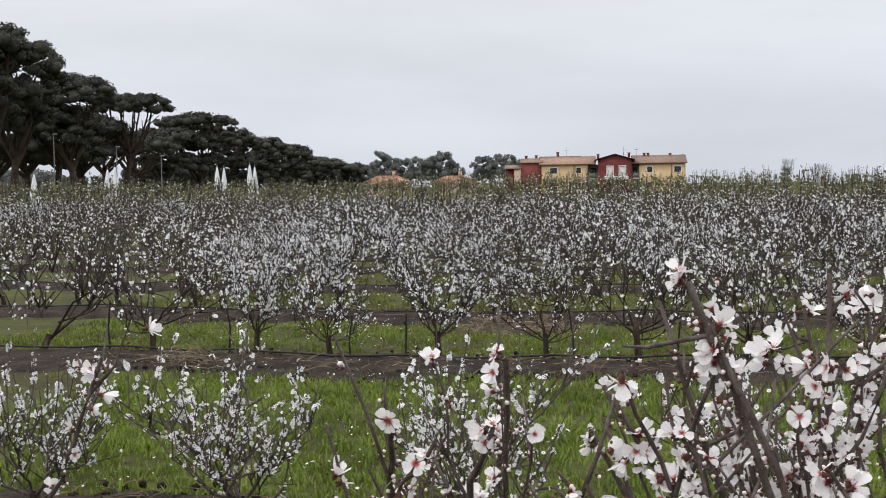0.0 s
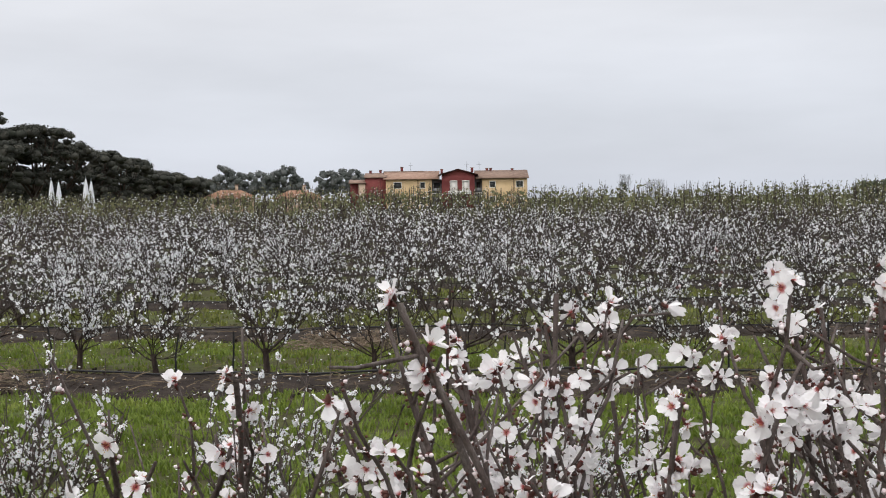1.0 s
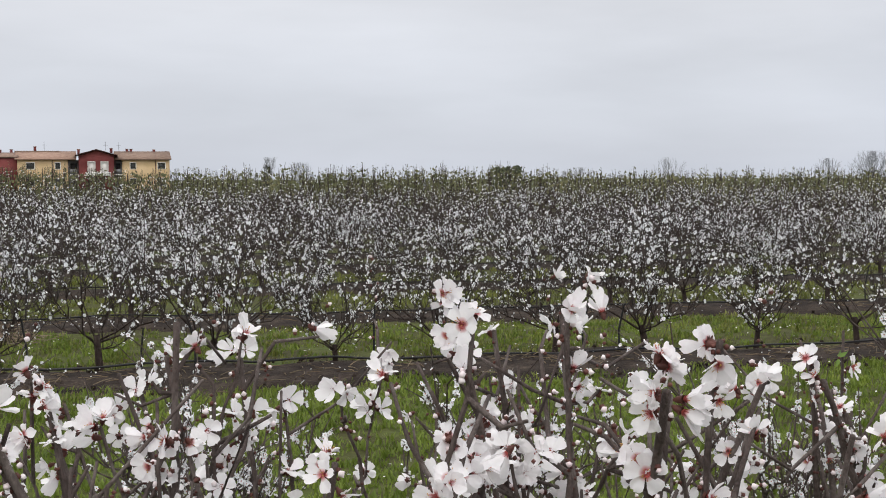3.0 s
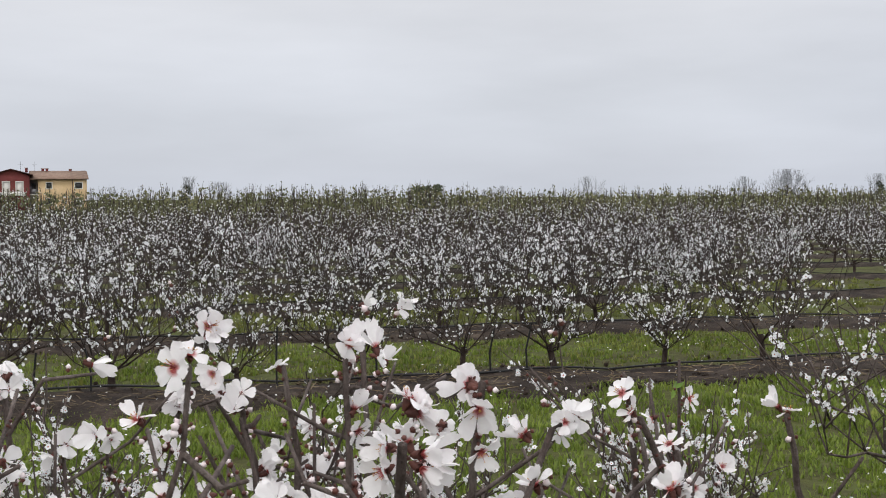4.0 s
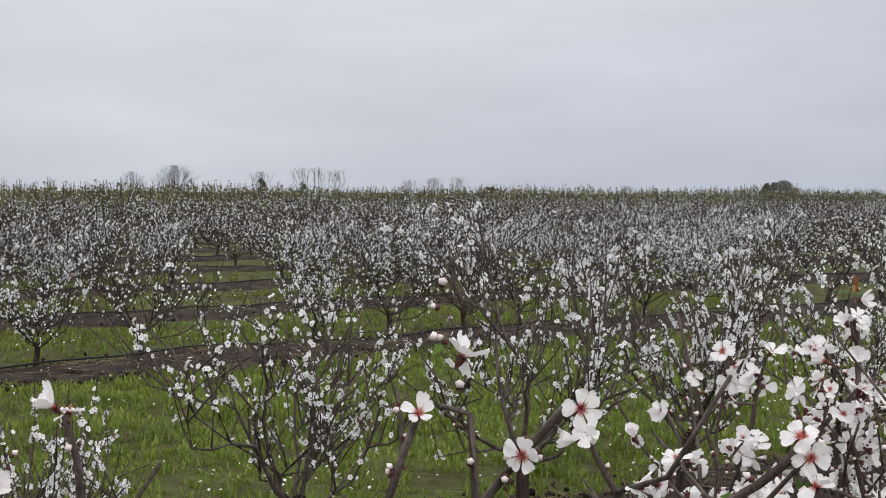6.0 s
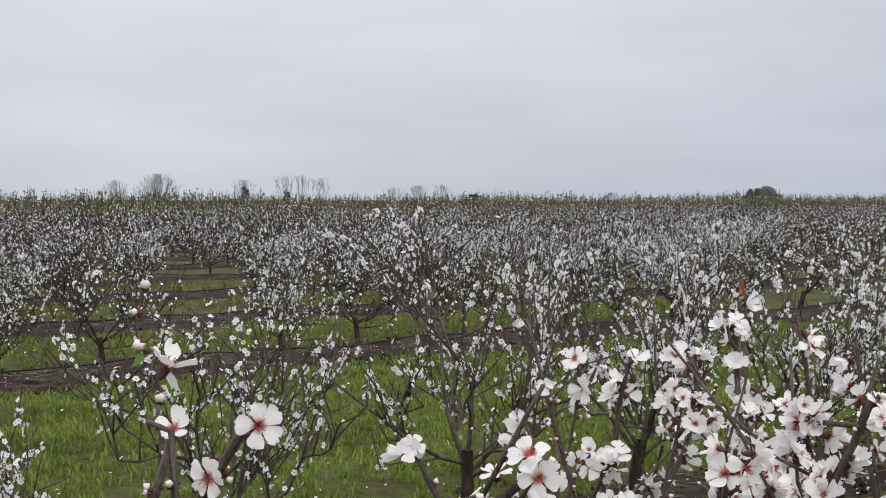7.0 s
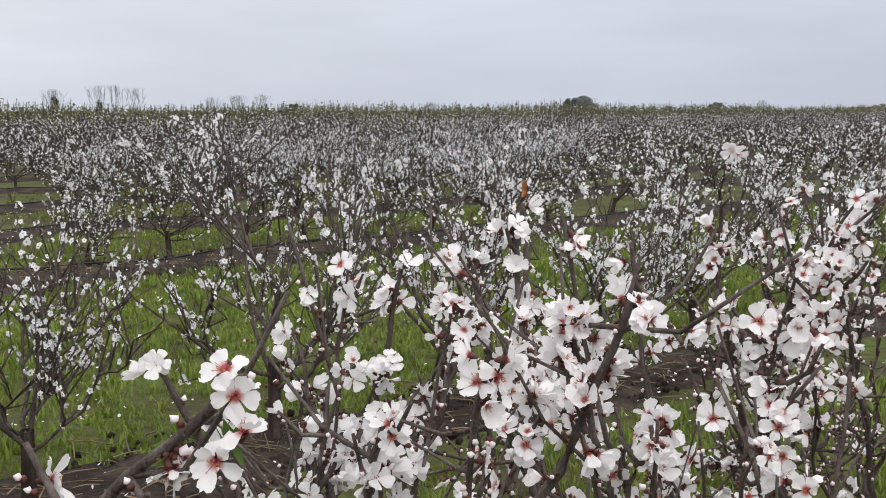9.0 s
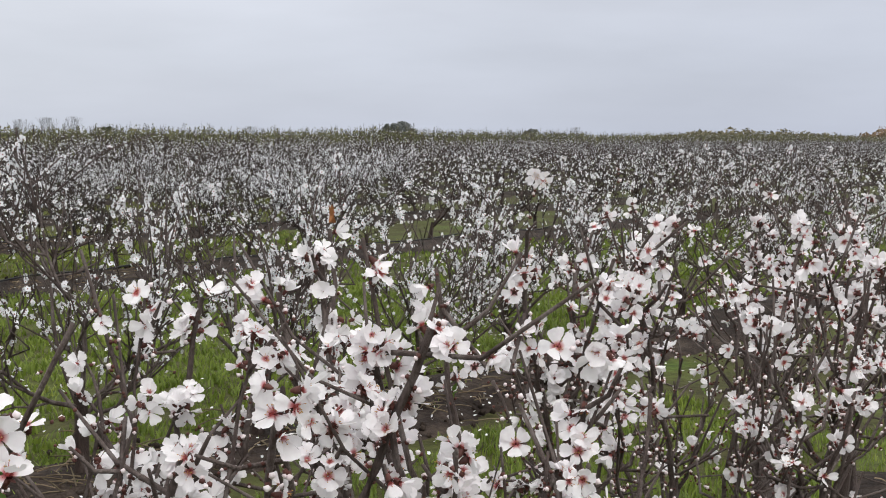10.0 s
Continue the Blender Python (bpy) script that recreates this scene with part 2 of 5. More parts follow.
def ribbons(lines, widen, rng):
    """Far twigs, a pixel wide at most: a narrow strip each, turned by chance."""
    a, b = np.array([p[0] for p, r in lines]), np.array([p[-1] for p, r in lines])
    ra, rb = np.array([r[0] for p, r in lines])[:, None] * widen, np.array([r[-1] for p, r in lines])[:, None] * widen
    s = unit(np.cross(b - a, rng.normal(size=a.shape)))
    v = np.stack([a - s * ra, a + s * ra, b + s * rb, b - s * rb], 1).reshape(-1, 3)
    return v, np.arange(len(v)).reshape(-1, 4), 0


def frames_of(normals, rng):
    n = unit(normals)
    t = unit(np.cross(n, unit(rng.normal(size=n.shape))))
    return t, np.cross(n, t), n


def scatter(sites, normals, sizes, base, faces, rng):
    """Copies of one small shape (z along the normal) at many sites, as one chunk."""
    t, b, n = frames_of(normals, rng)
    base = np.asarray(base, float)
    v = sites[:, None] + sizes[:, None, None] * (base[None, :, 0:1] * t[:, None] + base[None, :, 1:2] * b[:, None] + base[None, :, 2:3] * n[:, None])
    f = np.asarray(faces)[None] + (np.arange(len(sites)) * len(base))[:, None, None]
    return v.reshape(-1, 3), f.reshape(-1, np.asarray(faces).shape[1])


STAR = [(0, 0, 0)] + [(math.cos(a) * q, math.sin(a) * q, 0.25 * q) for i in range(10) for a, q in [(i * math.pi / 5, 1.0 if i % 2 == 0 else 0.72)]]
STAR_F = [(0, 1 + i, 1 + (i + 1) % 10) for i in range(10)]
CUP = [(0, 0, -0.15)] + [(math.cos(a), math.sin(a), 0.22) for a in (0, 1.3, 2.5, 3.8, 5.0)]
CUP_F = [(0, 1 + i, 1 + (i + 1) % 5) for i in range(5)]
FLAKE = [(-1, -0.7, 0), (0.9, -0.8, 0.3), (1.0, 0.8, -0.2), (-0.8, 0.9, 0.35)]
FLAKE_F = [(0, 1, 2), (0, 2, 3)]
LEAFLET = [(0, 0, 0), (0.22, 0.4, 0.08), (0, 1.0, 0.0), (-0.22, 0.4, 0.08)]
LEAFLET_F = [(0, 1, 2), (0, 2, 3)]
BALL = [(0, 0, -1), (0, 0, 1.25)] + [(math.cos(a), math.sin(a), 0) for a in (0, 1.257, 2.513, 3.77, 5.027)]
BALL_F = [(0, 2 + (i + 1) % 5, 2 + i) for i in range(5)] + [(1, 2 + i, 2 + (i + 1) % 5) for i in range(5)]


TETRA = [(0, 0, 1), (0.9, 0, -0.4), (-0.45, 0.8, -0.4), (-0.45, -0.8, -0.4)]
TETRA_F = [(0, 1, 2), (0, 2, 3), (0, 3, 1), (1, 3, 2)]


# ---- ground ----
def row_bend(x):
    """The rows lie in a gentle bend."""
    return 0.8 * np.tanh(np.asarray(x, float) / 6.0)


ROWS = [12.05 + 4.15 * i for i in range(15)]
NEAR_ROW, MID_ROW = 2.05, 5.5


def relief(x, y):
    return 0.018 * np.sin(x * 1.7 + 0.6 * np.sin(y * 1.1)) * np.sin(y * 1.3 + 0.8) + 0.012 * np.sin(x * 4.1 + y * 2.7)


def ground_sheet():
    def axis(lo, hi, step):
        core = np.arange(lo, hi + step / 2, step)
        out = [step * 1.35 ** k for k in range(1, 60)]
        grow_ = np.cumsum(out)
        grow_ = grow_[grow_ < 3900]
        return np.concatenate([(lo - grow_)[::-1], core, hi + grow_])
    xs, ys = axis(-14, 22, 0.3), axis(-3, 26, 0.3)
    gx, gy = np.meshgrid(xs, ys)
    fade = np.clip(1.4 - np.hypot(gx - 4, gy - 10) / 40, 0, 1)
    v = np.stack([gx, gy, relief(gx, gy) * fade], -1).reshape(-1, 3)
    nx, ny = len(xs), len(ys)
    i, j = np.meshgrid(np.arange(ny - 1), np.arange(nx - 1), indexing="ij")
    f = np.stack([i * nx + j, i * nx + j + 1, (i + 1) * nx + j + 1, (i + 1) * nx + j], -1).reshape(-1, 4)
    ob = new("ground", mesh_of("ground", [(v, f, 0)], [GRASS], True))
    tagged(ob, "flat field of short green grass with bare patches", "ground", kind="structure")


ground_sheet()


def soil_bed(yc, x0, x1, half, bend, step, seed):
    """A low mound of dark soil along a row, with ragged edges."""
    rng = np.random.default_rng(seed)
    xs = np.arange(x0, x1, step)
    prof = np.linspace(-1, 1, 11)
    edge = half * (1 + 0.18 * np.sin(xs * 1.9 + seed) + 0.15 * np.sin(xs * 4.7 + 2 * seed) + rng.normal(0, 0.10, len(xs)))
    gx = np.repeat(xs[:, None], 11, 1)
    yy = yc + (row_bend(xs) if bend else 0 * xs)
    gy = yy[:, None] + prof[None] * edge[:, None]
    rise = 0.055 * (1 - np.abs(prof) ** 3)[None] + rng.normal(0, 0.007, gx.shape) * (np.abs(prof) < 0.95)[None]
    gz = relief(gx, gy) + rise - 0.03 * (np.abs(prof) > 0.98)[None]
    v = np.stack([gx, gy, gz], -1).reshape(-1, 3)
    i, j = np.meshgrid(np.arange(len(xs) - 1), np.arange(10), indexing="ij")
    f = np.stack([i * 11 + j, (i + 1) * 11 + j, (i + 1) * 11 + j + 1, i * 11 + j + 1], -1).reshape(-1, 4)
    ob = new("soil_bed", mesh_of("soil_bed", [(v, f, 0)], [SOIL], True))
    return tagged(ob, "long low bed of dark bare soil under a tree row", "soil", "soil beds of the orchard", "structure")


soil_bed(NEAR_ROW, -3.6, 8, 0.75, False, 0.15, 1)
soil_bed(MID_ROW, -9, 24, 0.5, False, 0.15, 2)
for n_row, y_row in enumerate(ROWS):
    soil_bed(y_row - (0.62 if n_row == 0 else 0.45), -12 - 2.6 * n_row, 44 + 14 * n_row, 0.76 if n_row == 0 else 0.82, True, 0.3 if n_row < 4 else 0.9, 3 + n_row)


def drip_hose(yc, x0, x1, seed, bend=True):
    rng = np.random.default_rng(seed + 50)
    xs = np.arange(x0, x1, 0.35)
    y = yc + (row_bend(xs) if bend else 0) + 0.06 * np.sin(xs * 0.9 + seed) + rng.normal(0, 0.01, len(xs))
    z = relief(xs, y) + 0.065 + 0.02 * np.abs(np.sin(xs * 0.55 + seed)) + rng.normal(0, 0.004, len(xs))
    ob = new("drip_hose", mesh_of("drip_hose", [tubes([(np.stack([xs, y, z], -1), np.full(len(xs), 0.011))], 6)], [HOSE], True))
    tagged(ob, "black rubber drip irrigation hose lying along a row", "hose", "drip hoses")


for n_row, y_row in enumerate(ROWS[:5]):
    drip_hose(y_row - 0.25, -12 - 2 * n_row, 26 + 6 * n_row, 2 + n_row)


# ---- almond trees ----
def grow(rng, height=1.25, spread=0.62, limbs=5, subs=4, shoots=5, node=0.055, bloom=0.8, thin=1.0, wild=0.35, stem=(0.13, 0.25), steep=0.0):
    """Lines (points, radii) of trunk, limbs and shoots, and the sites of the flowers: place, direction, size."""
    out = {"trunk": [], "limb": [], "shoot": [], "site": [], "dir": []}
    fork = height * rng.uniform(*stem)
    sway = rng.normal(0, 0.035, 2)
    tz = np.linspace(-0.05, fork, 5)
    out["trunk"].append((np.stack([sway[0] * tz / fork, sway[1] * tz / fork, tz], -1), np.interp(tz, [-0.05, 0.03, fork], [0.060, 0.042, 0.036]) * (0.5 + 0.5 * thin)))
    top = np.array([sway[0], sway[1], fork - 0.02])
    lop, lop_at = rng.uniform(0.65, 1.25), rng.uniform(0, 6.28)

    def bend_line(a, b, n, amount):
        s = np.linspace(0, 1, n)[:, None]
        side = rng.normal(0, amount, 3)
        wob = rng.normal(0, amount * 0.3, (n, 3)) * np.sin(s * np.pi)
        return a + (b - a) * s + side * np.sin(s * np.pi) + wob

    for i in range(limbs):
        az = 2 * np.pi * (i + rng.uniform(-0.4, 0.4)) / limbs
        low = rng.random() < 0.42 - steep
        reach = spread * (rng.uniform(0.6, 1.0) if low else rng.uniform(0.2, 0.85 - steep)) * (lop if math.cos(az - lop_at) > 0 else 1.0)
        rise = height * (rng.uniform(0.08, 0.30) if low else rng.uniform(0.26, 0.5))
        end = top + np.array([math.cos(az) * reach, math.sin(az) * reach, rise])
        line = bend_line(top - [0, 0, rng.uniform(0, 0.3) * fork], end, 6, 0.06)
        out["limb"].append((line, np.linspace(0.022, 0.010, 6) * thin * rng.uniform(0.7, 1.15)))
        for q in range(int(np.linalg.norm(end - top) / node)):
            if rng.random() < bloom * 1.1:
                w = unit(rng.normal(0, 1, 3))
                k = rng.integers(2, 5)
                out["site"].append(line[k] + (line[k + 1] - line[k]) * rng.random() + w * rng.uniform(0.015, 0.04))
                out["dir"].append(w)
        for j in range(rng.integers(max(subs - 2, 2), subs + 2)):
            s = rng.uniform(0.2, 1.0)
            a = line[int(s * 5)]
            az2 = az + rng.normal(0, 0.9)
            r2 = spread * rng.uniform(0.08, 0.5)
            b = a + np.array([math.cos(az2) * r2, math.sin(az2) * r2, height * rng.uniform(0.08, 0.30)])
            sub = bend_line(a, b, 5, 0.04)
            out["limb"].append((sub, np.linspace(0.0115, 0.0065, 5) * thin))
            for q in range(int(np.linalg.norm(b - a) / node * 0.8)):
                if rng.random() < bloom * 0.8:
                    w = unit(rng.normal(0, 1, 3) * [1, 1, 0.6] + [0, 0, 0.2])
                    out["site"].append(sub[rng.integers(1, 5)] + rng.normal(0, 0.02, 3) + w * 0.012)
                    out["dir"].append(w)
            for k in range(shoots):
                a2 = sub[rng.integers(1, 5)]
                ln = height * rng.uniform(0.10, 0.28 if rng.random() < 0.6 else 0.50)
                d = unit(np.array([math.cos(az2), math.sin(az2), 0]) * rng.uniform(-0.2, 0.8) + rng.normal(0, wild, 3) * [1, 1, 0.4] + [0, 0, 1.0])
                sh = bend_line(a2, a2 + d * ln, 3, 0.03)
                sh[-1, 2] = min(sh[-1, 2], height * rng.uniform(0.9, 1.02))
                out["shoot"].append((sh, np.linspace(0.0050, 0.0022, 3)))
                here = bloom * rng.choice([0.2, 0.7, 1.25, 1.9])
                run = (rng.uniform(0.0, 0.5), rng.uniform(0.6, 1.0))
                knots = rng.uniform(*run, 1 + int(ln / 0.14))
                for q in range(int(ln / node)):
                    if rng.random() < here:
                        u = float(np.clip(rng.choice(knots) + rng.normal(0, 0.022 / ln), 0.03, 1.0))
                        p = np.array([np.interp(u, np.linspace(0, 1, 3), sh[:, c]) for c in range(3)])
                        for z in range(1 if rng.random() < 0.5 else 2):
                            w = unit(rng.normal(0, 1, 3) * [1, 1, 0.6] + [0, 0, 0.3])
                            out["site"].append(p + w * 0.011)
                            out["dir"].append(w)
    out["site"], out["dir"] = np.array(out["site"]).reshape(-1, 3), np.array(out["dir"]).reshape(-1, 3)
    return out


def tree_meshes(rng, far, **kw):
    g = grow(rng, **kw)
    trunk = mesh_of("trunk", [tubes(g["trunk"], 8)], [BARK], True)
    branches = mesh_of("branchwork", [tubes(g["limb"], 5 if not far else 3, 0), tubes(g["shoot"], 3, 1)], [BARK, TWIG] if far else [NEAR_BARK, NEAR_BARK], True)
    n = len(g["site"])
    sizes = rng.uniform(0.0095, 0.0205, n) * (0.82 if far else 0.76)
    if far:
        v, f = scatter(g["site"], g["dir"], sizes * 1.08, CUP, CUP_F, rng)
        flowers = mesh_of("bloom", [(v, f, 0)], [PETAL_FAR])
        v, f = scatter(g["site"], g["dir"], sizes, FLAKE, FLAKE_F, rng)
        v2, f2, mat = ribbons(g["shoot"], 1.5, rng)
        light = (trunk, mesh_of("branchwork", [tubes([(p[[0, 2, -1]], r[[0, 2, -1]]) for p, r in g["limb"]], 3, 0), (v2, f2, 1)], [BARK, TWIG]), mesh_of("bloom", [(v, f, 0)], [PETAL_FAR]))
        return (trunk, branches, flowers), light
    else:
        v, f = scatter(g["site"], g["dir"], sizes, STAR, STAR_F, rng)
        v2, f2 = scatter(g["site"] + g["dir"] * 0.001, g["dir"], sizes * 0.22, CUP, CUP_F, rng)
        half = np.arange(n) % 2 == 0
        v3, f3 = scatter((g["site"] - g["dir"] * 0.004)[half], g["dir"][half], np.full(half.sum(), 0.0058), TETRA, TETRA_F, rng)
        flowers = mesh_of("bloom", [(v, f, 0), (v2, f2, 1), (v3, f3, 2)], [PETAL_FAR, HEART, CALYX])
    return trunk, branches, flowers


def almond_tree(meshes, m, label, group):
    t = thing("almond_tree", label, "almond tree", group, m=m)
    for name, me in zip(("trunk", "branchwork", "bloom"), meshes):
        piece(name, me, t, kind="stuff" if name != "trunk" else "")
    return t


tree_rng = np.random.default_rng(11)
ROW_KINDS = [tree_meshes(tree_rng, True, height=tree_rng.uniform(1.12, 1.4), spread=tree_rng.uniform(0.62, 0.88), limbs=8, subs=4, shoots=6,
                         node=0.028, bloom=b, thin=0.46, wild=0.3, stem=(0.14, 0.30), steep=0.04) for b in (0.72, 0.42, 0.29, 0.62, 0.19, 0.35, 0.92, 0.13, 0.51, 0.25)]
BY_BLOOM = (7, 4, 9, 2, 5, 1, 8, 3, 0, 6)
ROW_LABELS = ["small almond tree thick with white blossom", "low vase-shaped almond tree in white bloom", "almond tree with many bare twigs and some white blossom"]


def orchard():
    """The near stretch of the rows tree by tree."""
    rng = np.random.default_rng(5)
    places = []
    for n_row, y_row in enumerate(ROWS):
        x = -16.0 - 2.6 * n_row
        while x < 44 + 14 * n_row:
            xx = x + rng.normal(0, 0.1)
            if rng.random() > 0.05:
                places.append((n_row, xx, y_row + float(row_bend(xx)) + rng.normal(0, 0.08), BY_BLOOM[int(np.clip(rng.normal((2.6 if n_row < 2 else 1.9) + 1.0 / (1 + math.exp((xx + 2) / 1.5)) + (3.0 if n_row < 3 else 1.2) / (1 + math.exp(-(xx - 15) / 4)), 2.4), 0, 9.9))], rng.uniform(0, 6.28), rng.uniform(0.82, 1.14) * (1 + 0.04 * max(0, n_row - 7))))
            x += 1.02
    # a few trees are missing, one behind the other
    missing = {0: (5.6, 6.8), 1: (7.7, 9.2), 2: (9.6, 11.3)}
    places = [p for p in places if not missing.get(p[0], (0, 0))[0] < p[1] < missing.get(p[0], (0, 0))[1]]
    near = [p for p in places if p[0] < 5 and -7.5 - 1.4 * p[0] < p[1] < 16 + 5 * p[0]]
    far = [p for p in places if not (p[0] < 5 and -7.5 - 1.4 * p[0] < p[1] < 16 + 5 * p[0])]
    return near, far


NEAR_PLACES, FAR_PLACES = orchard()
for n_row, x, y, k, turn, size in NEAR_PLACES:
    m = Matrix.Translation((x, y, float(relief(x, y)) + 0.02)) @ Matrix.Rotation(turn, 4, "Z") @ Matrix.Scale(size, 4)
    almond_tree(ROW_KINDS[k][0 if n_row < 2 else 1], m, ROW_LABELS[0 if k in (0, 3, 6) else 2 if k in (4, 7) else 1], "almond trees of the far rows")


def far_rows():
    """The rows further off, too many to count, in one mesh."""
    rng = np.random.default_rng(8)
    kinds = []
    for k in range(20):
        full = k < 10
        g = grow(rng, height=1.32, spread=0.8, stem=(0.10, 0.24), steep=0.0, limbs=5, subs=3, shoots=4 if full else 2, node=0.07, bloom=(0.5, 0.3, 0.2, 0.45, 0.12, 0.26, 0.62, 0.08, 0.38, 0.18)[k % 10] * (1.2 if full else 1.05))
        tw = tubes([(p[[0, 2, -1]], r[[0, 2, -1]]) for p, r in g["trunk"] + g["limb"][:7]], 3) if full else ribbons(g["trunk"] + g["limb"][:7], 1.2, rng)
        sh = ribbons(g["shoot"], 1.9 if full else 2.8, rng)
        fl = scatter(g["site"], g["dir"], rng.uniform(0.012, 0.022, len(g["site"])) * (0.95 if full else 1.3), FLAKE, FLAKE_F, rng)
        kinds.append((tw, sh, fl))
    chunks = []
    for n_row, x, y, k, turn, size in FAR_PLACES:
        tw, sh, fl = kinds[k + (10 if math.hypot(x, y) > 31 else 0)]
        c, s = math.cos(turn) * size, math.sin(turn) * size
        rot = np.array([[c, s, 0], [-s, c, 0], [0, 0, size]])
        for (v, f), mat in (((tw[0], tw[1]), 0), ((sh[0], sh[1]), 1), (fl, 2)):
            chunks.append((v @ rot + [x, y, 0.0], f, mat))
    ob = new("almond_rows", mesh_of("almond_rows", chunks, [BARK, TWIG, PETAL_FAR]))
    tagged(ob, "distant rows of almond trees speckled with white blossom", "orchard", kind="stuff")


far_rows()


# ---- the row across the lane ----
mid_rng = np.random.default_rng(21)
MID_KINDS = [tree_meshes(mid_rng, False, height=h, spread=w, limbs=7, subs=4, shoots=7, node=0.030, bloom=b, thin=0.54, wild=0.42)
             for b, h, w in ((0.66, 1.40, 0.74), (0.36, 1.38, 0.80), (0.42, 1.40, 0.66), (0.78, 1.40, 0.72), (0.6, 1.16, 0.66))]


def mid_row():
    rng = np.random.default_rng(22)
    for i in range(-11, 28):
        x, y = 3.2 + 1.18 * i + rng.normal(0, 0.05), MID_ROW + rng.normal(0, 0.05)
        k = (1, 2, 0, 3)[i] if 0 <= i < 4 else int(rng.choice((0, 2, 2))) if i > 3 else 4
        m = Matrix.Translation((x, y, float(relief(x, y)) + 0.03)) @ Matrix.Rotation(rng.uniform(0, 6.28), 4, "Z") @ Matrix.Scale(rng.uniform(0.98, 1.1) if i >= 0 else rng.uniform(0.82, 0.95), 4)
        almond_tree(MID_KINDS[k] if i < 10 else ROW_KINDS[(6, 0, 3)[i % 3]][0], m, "slender almond tree with long bare shoots and scattered white blossom", "almond trees beside the grass lane")


mid_row()


# ---- the nearest trees, flower by flower ----
def blossom_mesh(rng, cup):
    """Five notched petals, narrow at the foot, on a red calyx with pointed sepals, and a bunch of stamens; z points out of the flower."""
    chunks = []
    us = np.array([0.06, 0.28, 0.52, 0.74, 0.90, 0.99])
    half = np.array([0.055, 0.17, 0.325, 0.40, 0.345, 0.17])
    ws = np.linspace(-1, 1, 5)
    i, j = np.meshgrid(np.arange(5), np.arange(4), indexing="ij")
    quads = np.stack([i * 5 + j, i * 5 + j + 1, (i + 1) * 5 + j + 1, (i + 1) * 5 + j], -1).reshape(-1, 4)
    for p in range(5):
        a = 2 * np.pi * p / 5 + rng.normal(0, 0.13)
        size = 0.0196 * rng.uniform(0.8, 1.1)
        lift = cup + rng.normal(0, 0.3)
        wide = rng.uniform(0.86, 1.18)
        x = us[:, None] * size * np.ones(5)
        x[-1] -= size * np.array([0.035, 0.0, 0.06, 0.0, 0.03]) * rng.uniform(0.6, 1.4)
        y = half[:, None] * ws[None] * size * wide
        curl = rng.uniform(-0.05, 0.30)
        z = size * (0.02 * p + lift * us[:, None] ** 1.2 + curl * (ws[None] ** 2) * us[:, None] * half[:, None] * 2 + 0.07 * np.sin(ws[None] * 4 + p) * us[:, None]
                    - 0.16 * us[:, None] ** 4 * rng.uniform(-0.4, 1.0) + rng.normal(0, 0.024, (6, 5)))
        x = x * (1 - 0.22 * min(abs(lift), 1.2))
        v = np.stack([x * np.cos(a) - y * np.sin(a), x * np.sin(a) + y * np.cos(a), z], -1).reshape(-1, 3)
        chunks.append((v, quads, 0))
    g = np.arange(7) * 2 * np.pi / 7
    for r0, z0, r1, z1, mat in ((0.0037, 0.0018, 0.0008, -0.0006, 1), (0.0040, -0.0004, 0.0032, -0.0058, 2), (0.0032, -0.0058, 0.0012, -0.0098, 2)):
        v = np.concatenate([np.stack([np.cos(g) * r0, np.sin(g) * r0, np.full(7, z0)], -1), np.stack([np.cos(g) * r1, np.sin(g) * r1, np.full(7, z1)], -1)])
        f = [(k, (k + 1) % 7, 7 + (k + 1) % 7, 7 + k) for k in range(7)]
        chunks.append((v, f, mat))
    for p in range(5):
        a = 2 * np.pi * (p + 0.5) / 5 + rng.normal(0, 0.1)
        v = np.array([(0.0030, -0.0016, -0.0012), (0.0052, -0.0019, -0.0016), (0.0082, 0.0, -0.0024 + 0.003 * cup), (0.0052, 0.0019, -0.0016), (0.0030, 0.0016, -0.0012)])
        v = np.stack([v[:, 0] * math.cos(a) - v[:, 1] * math.sin(a), v[:, 0] * math.sin(a) + v[:, 1] * math.cos(a), v[:, 2]], -1)
        chunks.append((v, [(0, 1, 3, 4)], 2))
        chunks.append((v[1:4], [(0, 1, 2)], 2))
    for k in range(8):
        a, r = rng.uniform(0, 6.28), rng.uniform(0.15, 0.65)
        d = np.array([math.cos(a) * r, math.sin(a) * r, 1.0]) * rng.uniform(0.006, 0.009)
        st = np.array([math.cos(a) * 0.0015, math.sin(a) * 0.0015, 0])
        chunks.append((*tube([st, st + d], [0.00035, 0.00022], 3), 3))
        v, f = scatter((st + d)[None], d[None], np.array([0.0009]), TETRA, TETRA_F, rng)
        chunks.append((v, f, 4))
    return mesh_of("blossom", chunks, [PETAL, HEART, CALYX, HEART, ANTHER], True)


bloom_rng = np.random.default_rng(31)
BLOSSOMS = [blossom_mesh(bloom_rng, c) for c in (0.10, 0.22, 0.35, 0.5, 0.16, 0.75, 0.28, 1.25)]


